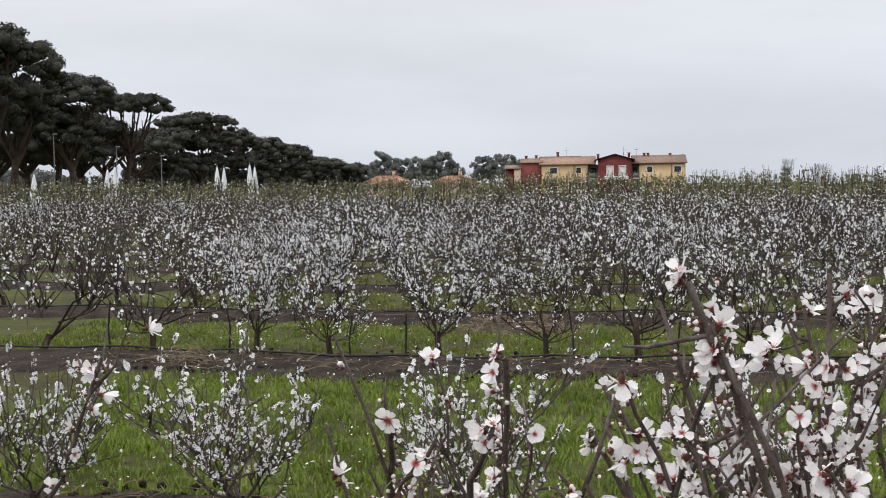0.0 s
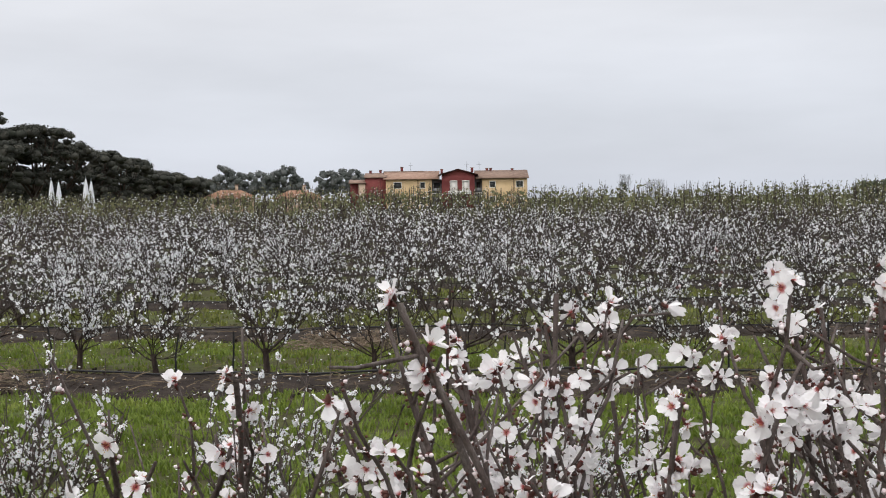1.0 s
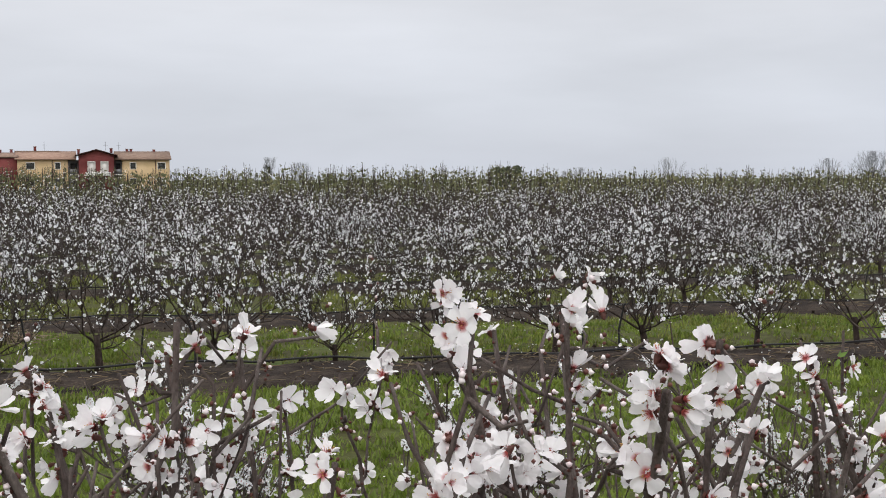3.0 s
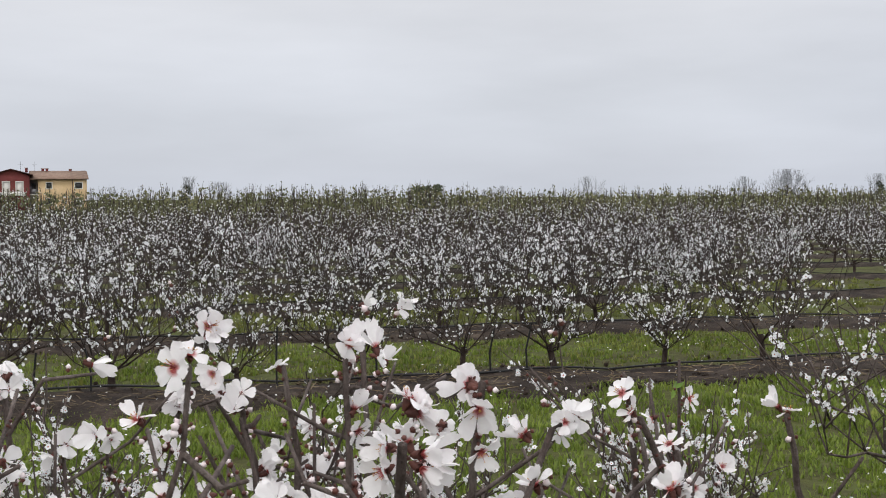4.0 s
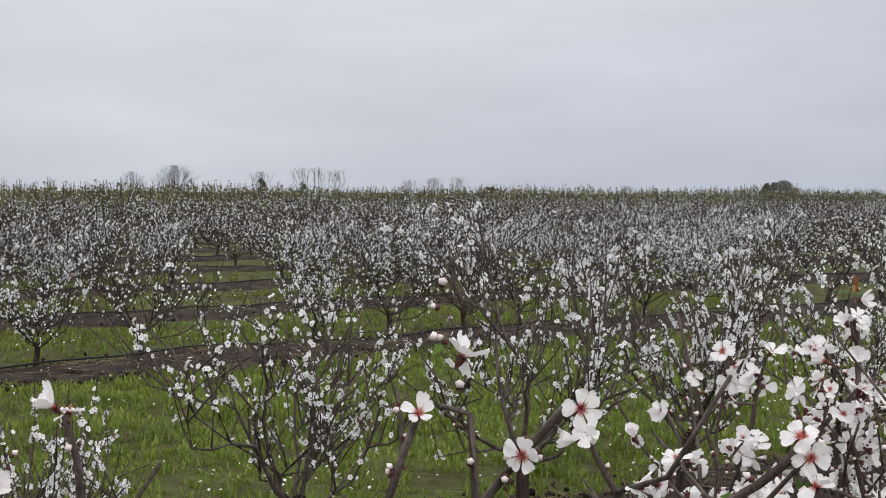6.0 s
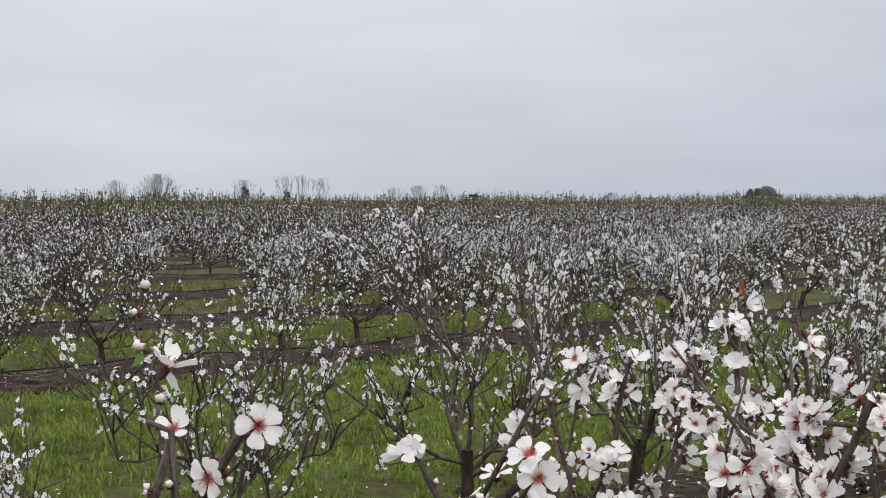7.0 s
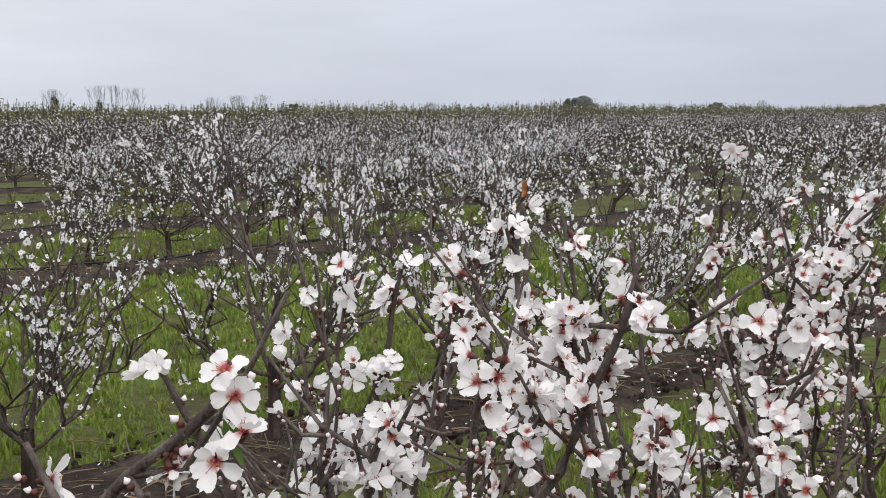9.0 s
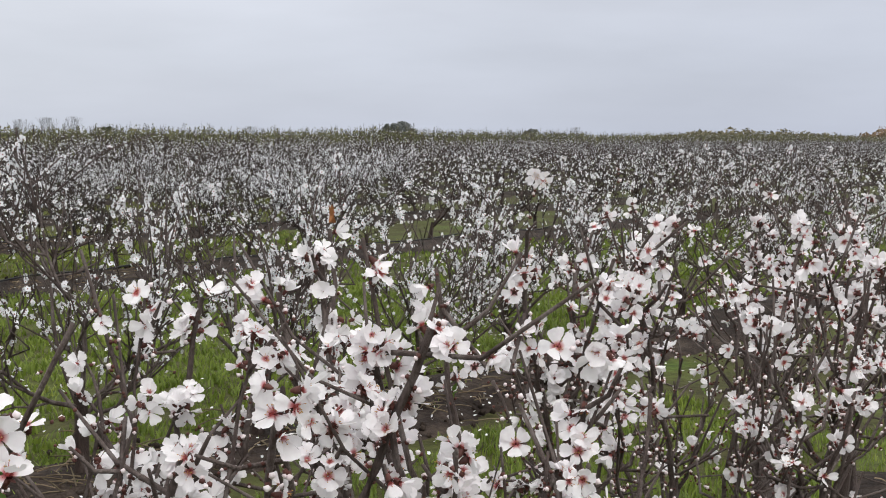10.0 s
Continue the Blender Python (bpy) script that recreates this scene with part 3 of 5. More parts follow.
def near_tree(x, y, tips, spread, extra, bloom, seed, label, zlo=1.02, zhi=1.42, thickets=(), most=300):
    """A pruned almond tree: short trunk, upright limbs, long shoots that end at the tips given and at others by chance."""
    rng = np.random.default_rng(seed)
    t = thing("almond_tree", label, "almond tree", "almond trees beside the camera")
    t.matrix_basis = Matrix.Translation((x, y, 0.03))
    tz = np.linspace(-0.06, 0.36, 6)
    piece("trunk", mesh_of("trunk", [tubes([(np.stack([0.02 * np.sin(tz * 7), 0.01 * tz, tz], -1), np.interp(tz, [-0.06, 0.02, 0.36], [0.075, 0.055, 0.045]))], 10)], [BARK], True), t)
    hubs = []
    for i in range(7):
        a = 2 * np.pi * (i + rng.uniform(-0.25, 0.25)) / 7
        r = spread * rng.uniform(0.35, 0.7)
        end = np.array([math.cos(a) * r, math.sin(a) * r * 0.75, rng.uniform(0.72, 0.95)])
        s = np.linspace(0, 1, 8)[:, None]
        line = np.array([0, 0, 0.33]) * (1 - s) + end * s + np.array([math.cos(a), math.sin(a), -0.4]) * 0.09 * np.sin(s * np.pi) + rng.normal(0, 0.008, (8, 3))
        piece("limb", mesh_of("limb", [tubes([(line, np.linspace(0.026, 0.011, 8))], 7)], [NEAR_BARK], True), t)
        hubs += [line[4], line[6], line[7]]
    hubs = np.array(hubs)
    all_tips = [np.array(p) - [x, y, 0.03] for p in tips]
    marked = len(all_tips)
    for i in range(extra):
        a, r = rng.uniform(0, 6.28), spread * rng.uniform(0.1, 1.0) ** 0.7
        all_tips.append(np.array([math.cos(a) * r, math.sin(a) * r * 0.75, rng.uniform(zlo, zhi)]))
    for count, x0, x1, y0, y1, z0, z1 in thickets:
        for i in range(count):
            all_tips.append(np.array([rng.uniform(x0, x1) - x, rng.uniform(y0, y1) - y, rng.uniform(z0, z1)]))
    shoots, buds, bud_dirs, bunches, firm = [], [], [], [], []

    def bunch(p, along, chance, least=1):
        """At a spur: a few flowers side by side with buds between, or buds alone."""
        side = unit(np.cross(along, rng.normal(0, 1, 3)))
        if rng.random() < chance:
            made = []
            for q in range(max(least, int(rng.choice([1, 2, 3, 4], p=[0.46, 0.33, 0.15, 0.06])))):
                dd = unit(side + along * rng.uniform(-0.1, 0.7) + rng.normal(0, 0.6, 3) + [0, 0, 0.1])
                made.append((p + dd * 0.0135 + along * rng.normal(0, 0.006), dd))
            bunches.append(made)
        for q in range(rng.integers(1, 3)):
            dd = unit(side + rng.normal(0, 0.8, 3) + along * 0.3)
            buds.append(p + dd * 0.0065 + along * rng.normal(0, 0.008))
            bud_dirs.append(dd)

    for n, tip in enumerate(all_tips):
        away = np.linalg.norm((hubs - tip) * [1, 1, 0.35], axis=1)
        hub = hubs[np.argsort(away)[rng.integers(0, 3)]]
        s = np.linspace(0, 1, 14)[:, None]
        stout = rng.random() < (0.6 if n < marked and tip[2] > 1.33 else 0.3)
        mid = np.array([tip[0] * 0.55 + hub[0] * 0.45, tip[1] * 0.55 + hub[1] * 0.45, hub[2] + 0.45 * (tip[2] - hub[2])]) + rng.normal(0, 0.03 if stout else 0.05, 3)
        line = hub * (1 - s) ** 2 + 2 * mid * s * (1 - s) + tip * s ** 2 + rng.normal(0, 0.0045 if stout else 0.008, (14, 3)) * np.sin(s * np.pi) ** 0.6
        radii = (np.linspace(0.0072, 0.0042, 14) * rng.uniform(0.8, 1.12) if stout else np.linspace(0.0055, 0.0023, 14) * rng.uniform(0.75, 1.15)) * rng.uniform(0.9, 1.13, 14)
        end = unit(line[-1] - line[-2])
        shoots.append((np.concatenate([line, [line[-1] + end * 0.002]]), np.concatenate([radii, [0.0004]])))
        length = np.linalg.norm(np.diff(line, axis=0), axis=1).sum()
        if n < marked:
            for q in range(rng.integers(1, 4) if bloom > 0.5 else rng.integers(1, 3)):
                dd = unit(rng.normal(0, 0.7 if bloom > 0.5 else 0.4, 3) + end * 0.25 + [-0.35, -0.6, 0.1])
                firm.append((line[-1] - end * rng.uniform(0, 0.02) + dd * 0.017, dd))
        for u in rng.uniform(0.25, 1.0, int(length / 0.036)):
            k = min(int(u * 13), 12)
            bunch(line[k] + (line[k + 1] - line[k]) * (u * 13 - k), unit(line[k + 1] - line[k]), bloom)
        for u in rng.uniform(0.2, 0.97, rng.integers(4, 10)):
            k = min(int(u * 13), 12)
            d = unit(unit(line[k + 1] - line[k]) * 0.5 + rng.normal(0, 0.7, 3))
            ln = rng.uniform(0.015, 0.08) if rng.random() < 0.6 else rng.uniform(0.08, 0.27)
            ln = min(ln, 0.03 + max(0.0, (1.5 - line[k][2]) / max(d[2], 0.3)))
            knee = line[k] + d * ln * 0.55 + rng.normal(0, 0.06, 3) * ln
            far_end = line[k] + d * ln + [0, 0, 0.35 * ln]
            far_end[2] = min(far_end[2], max(line[k][2], 1.44))
            fat = rng.uniform(0.7, 1.15)
            shoots.append((np.array([line[k], knee, far_end, far_end + d * 0.001]), np.array([0.0036, 0.0030, 0.0022, 0.0003]) * fat))
            for q in np.arange(1.0, 0.1, -0.035 / max(ln, 0.035)):
                bunch(line[k] + d * ln * q, d, bloom)
    piece("shoot", mesh_of("shoot", [tubes(shoots, 6)], [NEAR_BARK], True), t, kind="stuff")
    buds, bud_dirs = np.array(buds), np.array(bud_dirs)
    open_bud = rng.random(len(buds)) < 0.45
    v1, f1 = scatter(buds, bud_dirs, np.where(open_bud, 0.0036, 0.0026), BALL, BALL_F, rng)
    v2, f2 = scatter((buds + bud_dirs * 0.0048)[open_bud], bud_dirs[open_bud], rng.uniform(0.0026, 0.0046, open_bud.sum()), BALL, BALL_F, rng)
    piece("bud", mesh_of("bud", [(v1, f1, 0), (v2, f2, 1)], [CALYX, BUD], True), t, label="red calyx and white tip of unopened flowers", kind="stuff")
    leafy = rng.choice(len(buds), min(26, len(buds)), replace=False)
    v3, f3 = scatter(np.repeat(buds[leafy], 3, 0), unit(np.repeat(bud_dirs[leafy], 3, 0) + rng.normal(0, 0.8, (3 * len(leafy), 3))), rng.uniform(0.009, 0.019, 3 * len(leafy)), LEAFLET, LEAFLET_F, rng)
    piece("young_leaf", mesh_of("young_leaf", [(v3, f3, 0)], [LEAF]), t, label="tiny fresh green leaves", kind="stuff")
    bunches = [b for b in bunches if b[0][0][2] > 1.08 or rng.random() < 0.2]
    rng.shuffle(bunches)
    spots = (firm + [q for b in bunches for q in b])[:most]
    spots.sort(key=lambda q: q[0][1] - 0.8 * q[0][2])
    rest = []
    for n, (p, d) in enumerate(spots):
        q = Vector(d).to_track_quat("Z", "Y").to_matrix().to_4x4() @ Matrix.Rotation(rng.uniform(0, 6.28), 4, "Z")
        m = Matrix.Translation(p) @ q @ Matrix.Scale(rng.uniform(0.74, 1.12), 4)
        k = int(rng.choice(8, p=(0.08, 0.10, 0.15, 0.19, 0.08, 0.17, 0.09, 0.14)))
        if n < 300:
            piece("blossom", BLOSSOMS[k], t, m)
        else:
            rest += [(np.array([m @ v.co for v in BLOSSOMS[k].vertices]), [tuple(f.vertices) for f in BLOSSOMS[k].polygons if f.material_index == c and len(f.vertices) == 4], c) for c in (0, 1, 2)]
    if rest:
        piece("blossom", mesh_of("blossom_rest", [r for r in rest if r[1]], [PETAL_PLAIN, HEART, CALYX], True), t, kind="stuff")
    return t


def small_leaf(parent, p, d, length, mat, name, seed):
    """A narrow leaf, folded along its rib."""
    rng = np.random.default_rng(seed)
    us = np.linspace(0, 1, 6)
    half = 0.12 * np.sin(us * np.pi) ** 0.8 + 0.01
    v = np.array([(w * h * length, 0.06 * length * abs(w) + 0.25 * length * u * u * rng.uniform(0.8, 1.2), u * length) for u, h in zip(us, half) for w in (-1, 0, 1)])
    f = [(i * 3 + j, i * 3 + j + 1, i * 3 + j + 4, i * 3 + j + 3) for i in range(5) for j in range(2)]
    q = Vector(d).to_track_quat("Z", "Y").to_matrix().to_4x4()
    piece(name, mesh_of(name, [(v, f, 0)], [mat], True), parent, Matrix.Translation(Vector(p) - parent.matrix_basis.translation) @ q)


WHITE = "pruned almond tree, dark shoots crowded with white pink-hearted blossom"
FEW = "pruned almond tree with a few white blossoms on dark shoots"
near_tree(-1.75, 2.05, [(-1.28, 2.0, 1.36)], 0.4, 3, 0.3, 40, FEW, 0.8, 1.12, (), 40)
near_tree(-0.72, 2.15, [(-0.56, 1.55, 1.37), (-0.45, 1.72, 1.42), (-0.62, 1.92, 1.38), (-0.52, 1.56, 1.31), (-0.50, 1.83, 1.30), (-0.43, 1.79, 1.31), (-0.53, 1.98, 1.37)], 0.36, 5, 0.3, 41, FEW, 0.95, 1.25, (), 75)
near_tree(0.22, 2.0, [(-0.18, 1.58, 1.54), (0.30, 1.59, 1.56), (0.54, 1.59, 1.54), (0.17, 1.68, 1.41), (0.06, 1.95, 1.50), (0.46, 1.49, 1.51), (-0.06, 2.20, 1.45), (0.45, 1.90, 1.54),
                      (0.34, 1.98, 1.48), (0.26, 2.39, 1.43), (0.18, 2.07, 1.44), (0.24, 1.93, 1.45), (0.10, 2.30, 1.37), (0.04, 2.23, 1.46), (-0.11, 2.28, 1.40), (0.03, 2.03, 1.40),
                      (-0.10, 1.90, 1.41), (0.16, 1.86, 1.37), (0.44, 2.20, 1.40), (0.49, 2.14, 1.51), (0.38, 1.90, 1.37), (0.54, 1.97, 1.36), (0.52, 1.70, 1.47), (0.71, 1.94, 1.45),
                      (-0.21, 2.13, 1.40), (0.39, 2.11, 1.49), (0.59, 1.56, 1.38), (0.27, 1.66, 1.36)], 0.6, 22, 0.85, 42, WHITE, 1.12, 1.40,
          [(18, -0.38, 0.05, 1.55, 2.0, 1.24, 1.50), (12, 0.1, 0.75, 1.5, 2.0, 1.2, 1.42)], 840)
near_tree(1.12, 2.2, [(1.00, 2.02, 1.425), (0.80, 1.98, 1.435), (0.79, 1.99, 1.466), (1.295, 1.84, 1.43), (1.19, 1.50, 1.492), (1.39, 1.44, 1.45), (0.94, 2.31, 1.38), (0.90, 2.14, 1.36),
                      (0.82, 2.01, 1.36), (0.96, 2.24, 1.29)], 0.34, 0, 0.16, 43, FEW, 1.0, 1.25, (), 90)
tree_b = near_tree(2.25, 1.95, [(2.57, 2.266, 1.455), (2.02, 2.08, 1.42), (2.05, 1.73, 1.395), (1.77, 1.59, 1.39), (1.96, 1.57, 1.423), (2.04, 1.73, 1.50), (1.96, 2.0, 1.295), (1.95, 1.93, 1.255),
                       (1.87, 1.47, 1.333), (1.70, 2.04, 1.33), (1.78, 1.61, 1.35), (2.15, 2.12, 1.39), (2.02, 2.21, 1.31), (2.12, 2.11, 1.26), (2.0, 1.99, 1.23), (2.37, 2.19, 1.37),
                       (2.45, 2.18, 1.43), (2.25, 1.91, 1.35), (2.24, 1.91, 1.29), (2.15, 1.86, 1.28), (2.04, 1.76, 1.26), (1.97, 1.64, 1.27), (2.12, 1.66, 1.25), (2.37, 1.88, 1.43),
                       (2.33, 1.61, 1.31), (2.36, 1.58, 1.35), (2.16, 1.52, 1.28), (2.07, 1.49, 1.26), (2.2, 1.51, 1.2), (1.97, 2.11, 1.13)], 0.62, 20, 0.7, 44, WHITE, 0.95, 1.36, (), 590)
for k in range(6):
    small_leaf(tree_b, (2.57 + 0.003 * k, 2.266, 1.465), (0.9 - 0.34 * k, 0.2, 1), 0.026 + 0.003 * (k % 3), DRY_LEAF, "dry_leaf", 90 + k)
near_tree(3.35, 1.95, [(2.86, 1.83, 1.362), (3.60, 2.17, 1.418), (2.81, 2.04, 1.41), (2.66, 1.72, 1.39), (2.94, 1.83, 1.47), (3.38, 1.88, 1.30), (3.99, 2.45, 1.36)], 0.68, 42, 0.62, 45,
          "pruned almond tree full of buds and white blossom", 0.9, 1.45, (), 510)
near_tree(4.45, 2.05, [], 0.62, 34, 0.6, 46, "pruned almond tree full of buds with some white blossom", 0.9, 1.42, (), 330)
near_tree(5.55, 2.0, [], 0.62, 28, 0.45, 47, "pruned almond tree full of buds with some white blossom", 0.9, 1.38, (), 220)


# ---- grass, stakes and straw ----
def grass(name, label, n, area, tall, mat, seed, wide=0.004, bare=0.0):
    """Blades in tufts over an area (x0, x1, y0, y1), bent at the tip."""
    rng = np.random.default_rng(seed)
    x0, x1, y0, y1 = area
    tuft = n // 9
    c = np.stack([rng.uniform(x0, x1, tuft), rng.uniform(y0, y1, tuft)], -1)
    keep = noise_field(c[:, 0], c[:, 1]) > rng.uniform(-1.5, 0.4, tuft) + bare
    c = c[keep]
    p = (c[:, None] + rng.normal(0, 0.035, (len(c), 9, 2))).reshape(-1, 2)
    h = np.repeat(rng.uniform(0.45, 1.0, len(c)), 9) * rng.uniform(0.6, 1.1, len(p)) * tall
    a = rng.uniform(0, 6.28, len(p))
    d = np.stack([np.cos(a), np.sin(a), 0 * a], -1)
    s = np.stack([-np.sin(a), np.cos(a), 0 * a], -1) * wide * rng.uniform(0.7, 1.4, len(p))[:, None]
    yb = p[:, 1] + row_bend(p[:, 0]) * np.clip((p[:, 1] - 6) / 4.5, 0, 1)
    b = np.stack([p[:, 0], yb, relief(p[:, 0], yb) - 0.01], -1)
    bend = rng.uniform(0.15, 0.7, len(p))[:, None] * h[:, None]
    up = np.array([0, 0, 1.0]) * h[:, None]
    m1, m2 = b + up * 0.6 + d * bend * 0.3, b + up * 0.95 + d * bend
    v = np.stack([b - s, b + s, m1 - s * 0.8, m1 + s * 0.8, m2], 1).reshape(-1, 3)
    k = (np.arange(len(p)) * 5)[:, None]
    tri = np.concatenate([k + [0, 1, 3], k + [0, 3, 2], k + [2, 3, 4]])
    ob = new(name, mesh_of(name, [(v, tri, 0)], [mat]))
    tagged(ob, label, "grass", kind="stuff")


def noise_field(x, y):
    return np.sin(x * 1.3 + 1.7 * np.sin(y * 0.9)) * 0.5 + np.sin(y * 2.1 + x * 0.7) * 0.4 + np.sin(x * 3.7 - y * 2.9) * 0.3


grass("lane_grass", "fresh green grass of the lane between the tree rows", 118000, (-6, 11, 5.3, 11.0), 0.085, BLADE, 61, 0.0068, -0.5)
grass("lane_grass", "fresh green grass of the lane between the tree rows", 30000, (11, 25, 5.8, 10.8), 0.09, BLADE, 69, 0.011, -0.4)
grass("row_grass", "strip of green grass between two tree rows", 26000, (-9, 16, 12.2, 15.05), 0.08, ROW_BLADE, 62, 0.0075, 0.2)
grass("row_grass", "strip of green grass between two tree rows", 30000, (-9, 16, 12.4, 14.8), 0.085, BLADE, 53, 0.0075, -0.1)
grass("row_grass", "strip of green grass between two tree rows", 26000, (-10, 20, 16.45, 19.2), 0.10, ROW_BLADE, 63, 0.010, 0.2)
grass("row_grass", "strip of green grass between two tree rows", 16000, (-12, 24, 20.6, 23.4), 0.10, ROW_BLADE, 59, 0.014, 0.2)
grass("near_grass", "rough green grass beside the soil bed", 40000, (-4, 8, 2.75, 4.75), 0.09, BLADE, 64, 0.0045, -0.4)
grass("near_grass", "rough green grass beside the soil bed", 16000, (-4, 7, -2.5, 1.25), 0.07, BLADE, 55, 0.006)
grass("straw_litter", "dry straw and prunings lying on the soil", 16000, (-9, 12, 10.3, 12.6), 0.045, STRAW, 65, 0.005, 0.1)
grass("straw_litter", "dry straw and prunings lying on the soil", 9000, (-10, 16, 14.6, 16.9), 0.045, STRAW, 54, 0.007, 0.1)


def clods(area, n, seed, bend):
    """Crumbs of soil and bits of pruned twig on a bed."""
    rng = np.random.default_rng(seed)
    x, u = rng.uniform(area[0], area[1], n), rng.normal(0, area[3], n)
    y = area[2] + u + (row_bend(x) if bend else 0)
    p = np.stack([x, y, relief(x, y) + 0.035 + 0 * x], -1)
    v, f = scatter(p, rng.normal(0, 1, (n, 3)), rng.uniform(0.008, 0.03, n), BALL, BALL_F, rng)
    m = n // 3
    a = rng.uniform(0, 6.28, m)
    ln = rng.uniform(0.06, 0.22, m)
    d = np.stack([np.cos(a) * ln, np.sin(a) * ln, rng.uniform(-0.02, 0.04, m)], -1)
    q = p[:m] + [0, 0, 0.025]
    twigs = tubes([(np.array([q[i], q[i] + d[i] * 0.5 + [0, 0, 0.006], q[i] + d[i]]), [0.0045, 0.004, 0.003]) for i in range(m)], 3, 1)
    ob = new("soil_litter", mesh_of("soil_litter", [(v, f, 0), twigs], [SOIL, STRAW]))
    tagged(ob, "clods and pruned twigs scattered on the bare soil", "litter", kind="stuff")


def ground_specks(n, area, seed):
    """Fallen petals and small white field flowers."""
    rng = np.random.default_rng(seed)
    x, y = rng.uniform(area[0], area[1], n), rng.uniform(area[2], area[3], n)
    keep = noise_field(x * 0.8, y * 1.7) > rng.uniform(-0.6, 0.9, n)
    p = np.stack([x, y, relief(x, y) + 0.06 + rng.uniform(0, 0.05, n)], -1)[keep]
    v, f = scatter(p, rng.normal(0, 0.4, p.shape) + [0, 0, 1], rng.uniform(0.006, 0.012, len(p)), CUP, CUP_F, rng)
    ob = new("fallen_petals", mesh_of("fallen_petals", [(v, f, 0)], [PETAL_FAR]))
    tagged(ob, "fallen white petals and tiny field flowers on the ground", "petals", kind="stuff")


ground_specks(5000, (-9, 14, 9.5, 19.5), 77)
ground_specks(1500, (-4, 9, 4.3, 8.0), 78)
grass("bed_weeds", "small weeds sprouting on the bare soil", 14000, (-8, 14, 10.3, 12.7), 0.06, ROW_BLADE, 79, 0.006, 0.6)
clods((-7, 11, ROWS[0] - 0.62, 0.34), 2200, 66, True)
clods((-9, 16, ROWS[1] - 0.45, 0.32), 1400, 67, True)
clods((-4, 9, MID_ROW, 0.26), 2500, 68, False)
clods((-2, 7, NEAR_ROW, 0.3), 1800, 58, False)
grass("bed_weeds", "small weeds sprouting on the bare soil", 5000, (-3, 8, 1.3, 2.8), 0.05, BLADE, 56, 0.004, 0.3)


def straw_heap(x, y, n, seed):
    """A loose heap of dry straw and thin prunings."""
    rng = np.random.default_rng(seed)
    p = np.stack([rng.normal(0, 0.24, n), rng.normal(0, 0.16, n), 0 * rng.random(n)], -1)
    p[:, 2] = 0.02 + rng.random(n) * 0.20 * np.exp(-(p[:, 0] / 0.3) ** 2 - (p[:, 1] / 0.22) ** 2)
    a = rng.uniform(0, 6.28, n)
    d = np.stack([np.cos(a), np.sin(a) * 0.8, rng.normal(0, 0.22, n)], -1) * rng.uniform(0.1, 0.3, n)[:, None]
    lines = [(np.array([p[i] - d[i] * 0.5, p[i] + [0, 0, 0.02], p[i] + d[i] * 0.5]), [0.004, 0.0045, 0.003]) for i in range(n)]
    t = new("straw_heap", mesh_of("straw_heap", [tubes(lines, 3)], [PALE_STRAW]))
    t.matrix_basis = Matrix.Translation((x, y, float(relief(x, y))))
    tagged(t, "loose heap of dry straw and prunings on the ground", "straw heap", "straw heaps", "stuff")


PALE_STRAW = material("pale_straw", ((0.3, (0.16, 0.118, 0.088)), (0.7, (0.34, 0.27, 0.21))), 14, rough=0.85, spread="island")
straw_heap(-3.75, 13.9, 300, 81)
straw_heap(-3.2, 14.0, 220, 82)
straw_heap(-5.9, 10.6, 160, 83)


def stakes():
    rng = np.random.default_rng(70)
    for n_row in range(3):
        for x, y in [(p[1], p[2]) for p in NEAR_PLACES if p[0] == n_row]:
            if rng.random() < 0.6:
                h = rng.uniform(0.38, 0.6)
                xx, yy = x + rng.choice([-1, 1]) * rng.uniform(0.12, 0.4), y - 0.25 + rng.normal(0, 0.05)
                z = float(relief(xx, yy))
                ob = new("stake", mesh_of("stake", [tubes([([(xx, yy, z - 0.02), (xx + rng.normal(0, 0.01), yy, z + h * 0.5), (xx + rng.normal(0, 0.03), yy, z + h)], [0.011, 0.010, 0.009])], 5)], [HOSE], True))
                tagged(ob, "thin dark stake standing in the soil beside a tree", "stake", "stakes of the rows")


stakes()


# ---- skyline ----
def far_at(az, d):
    return -math.sin(radians(az)) * d, math.cos(radians(az)) * d


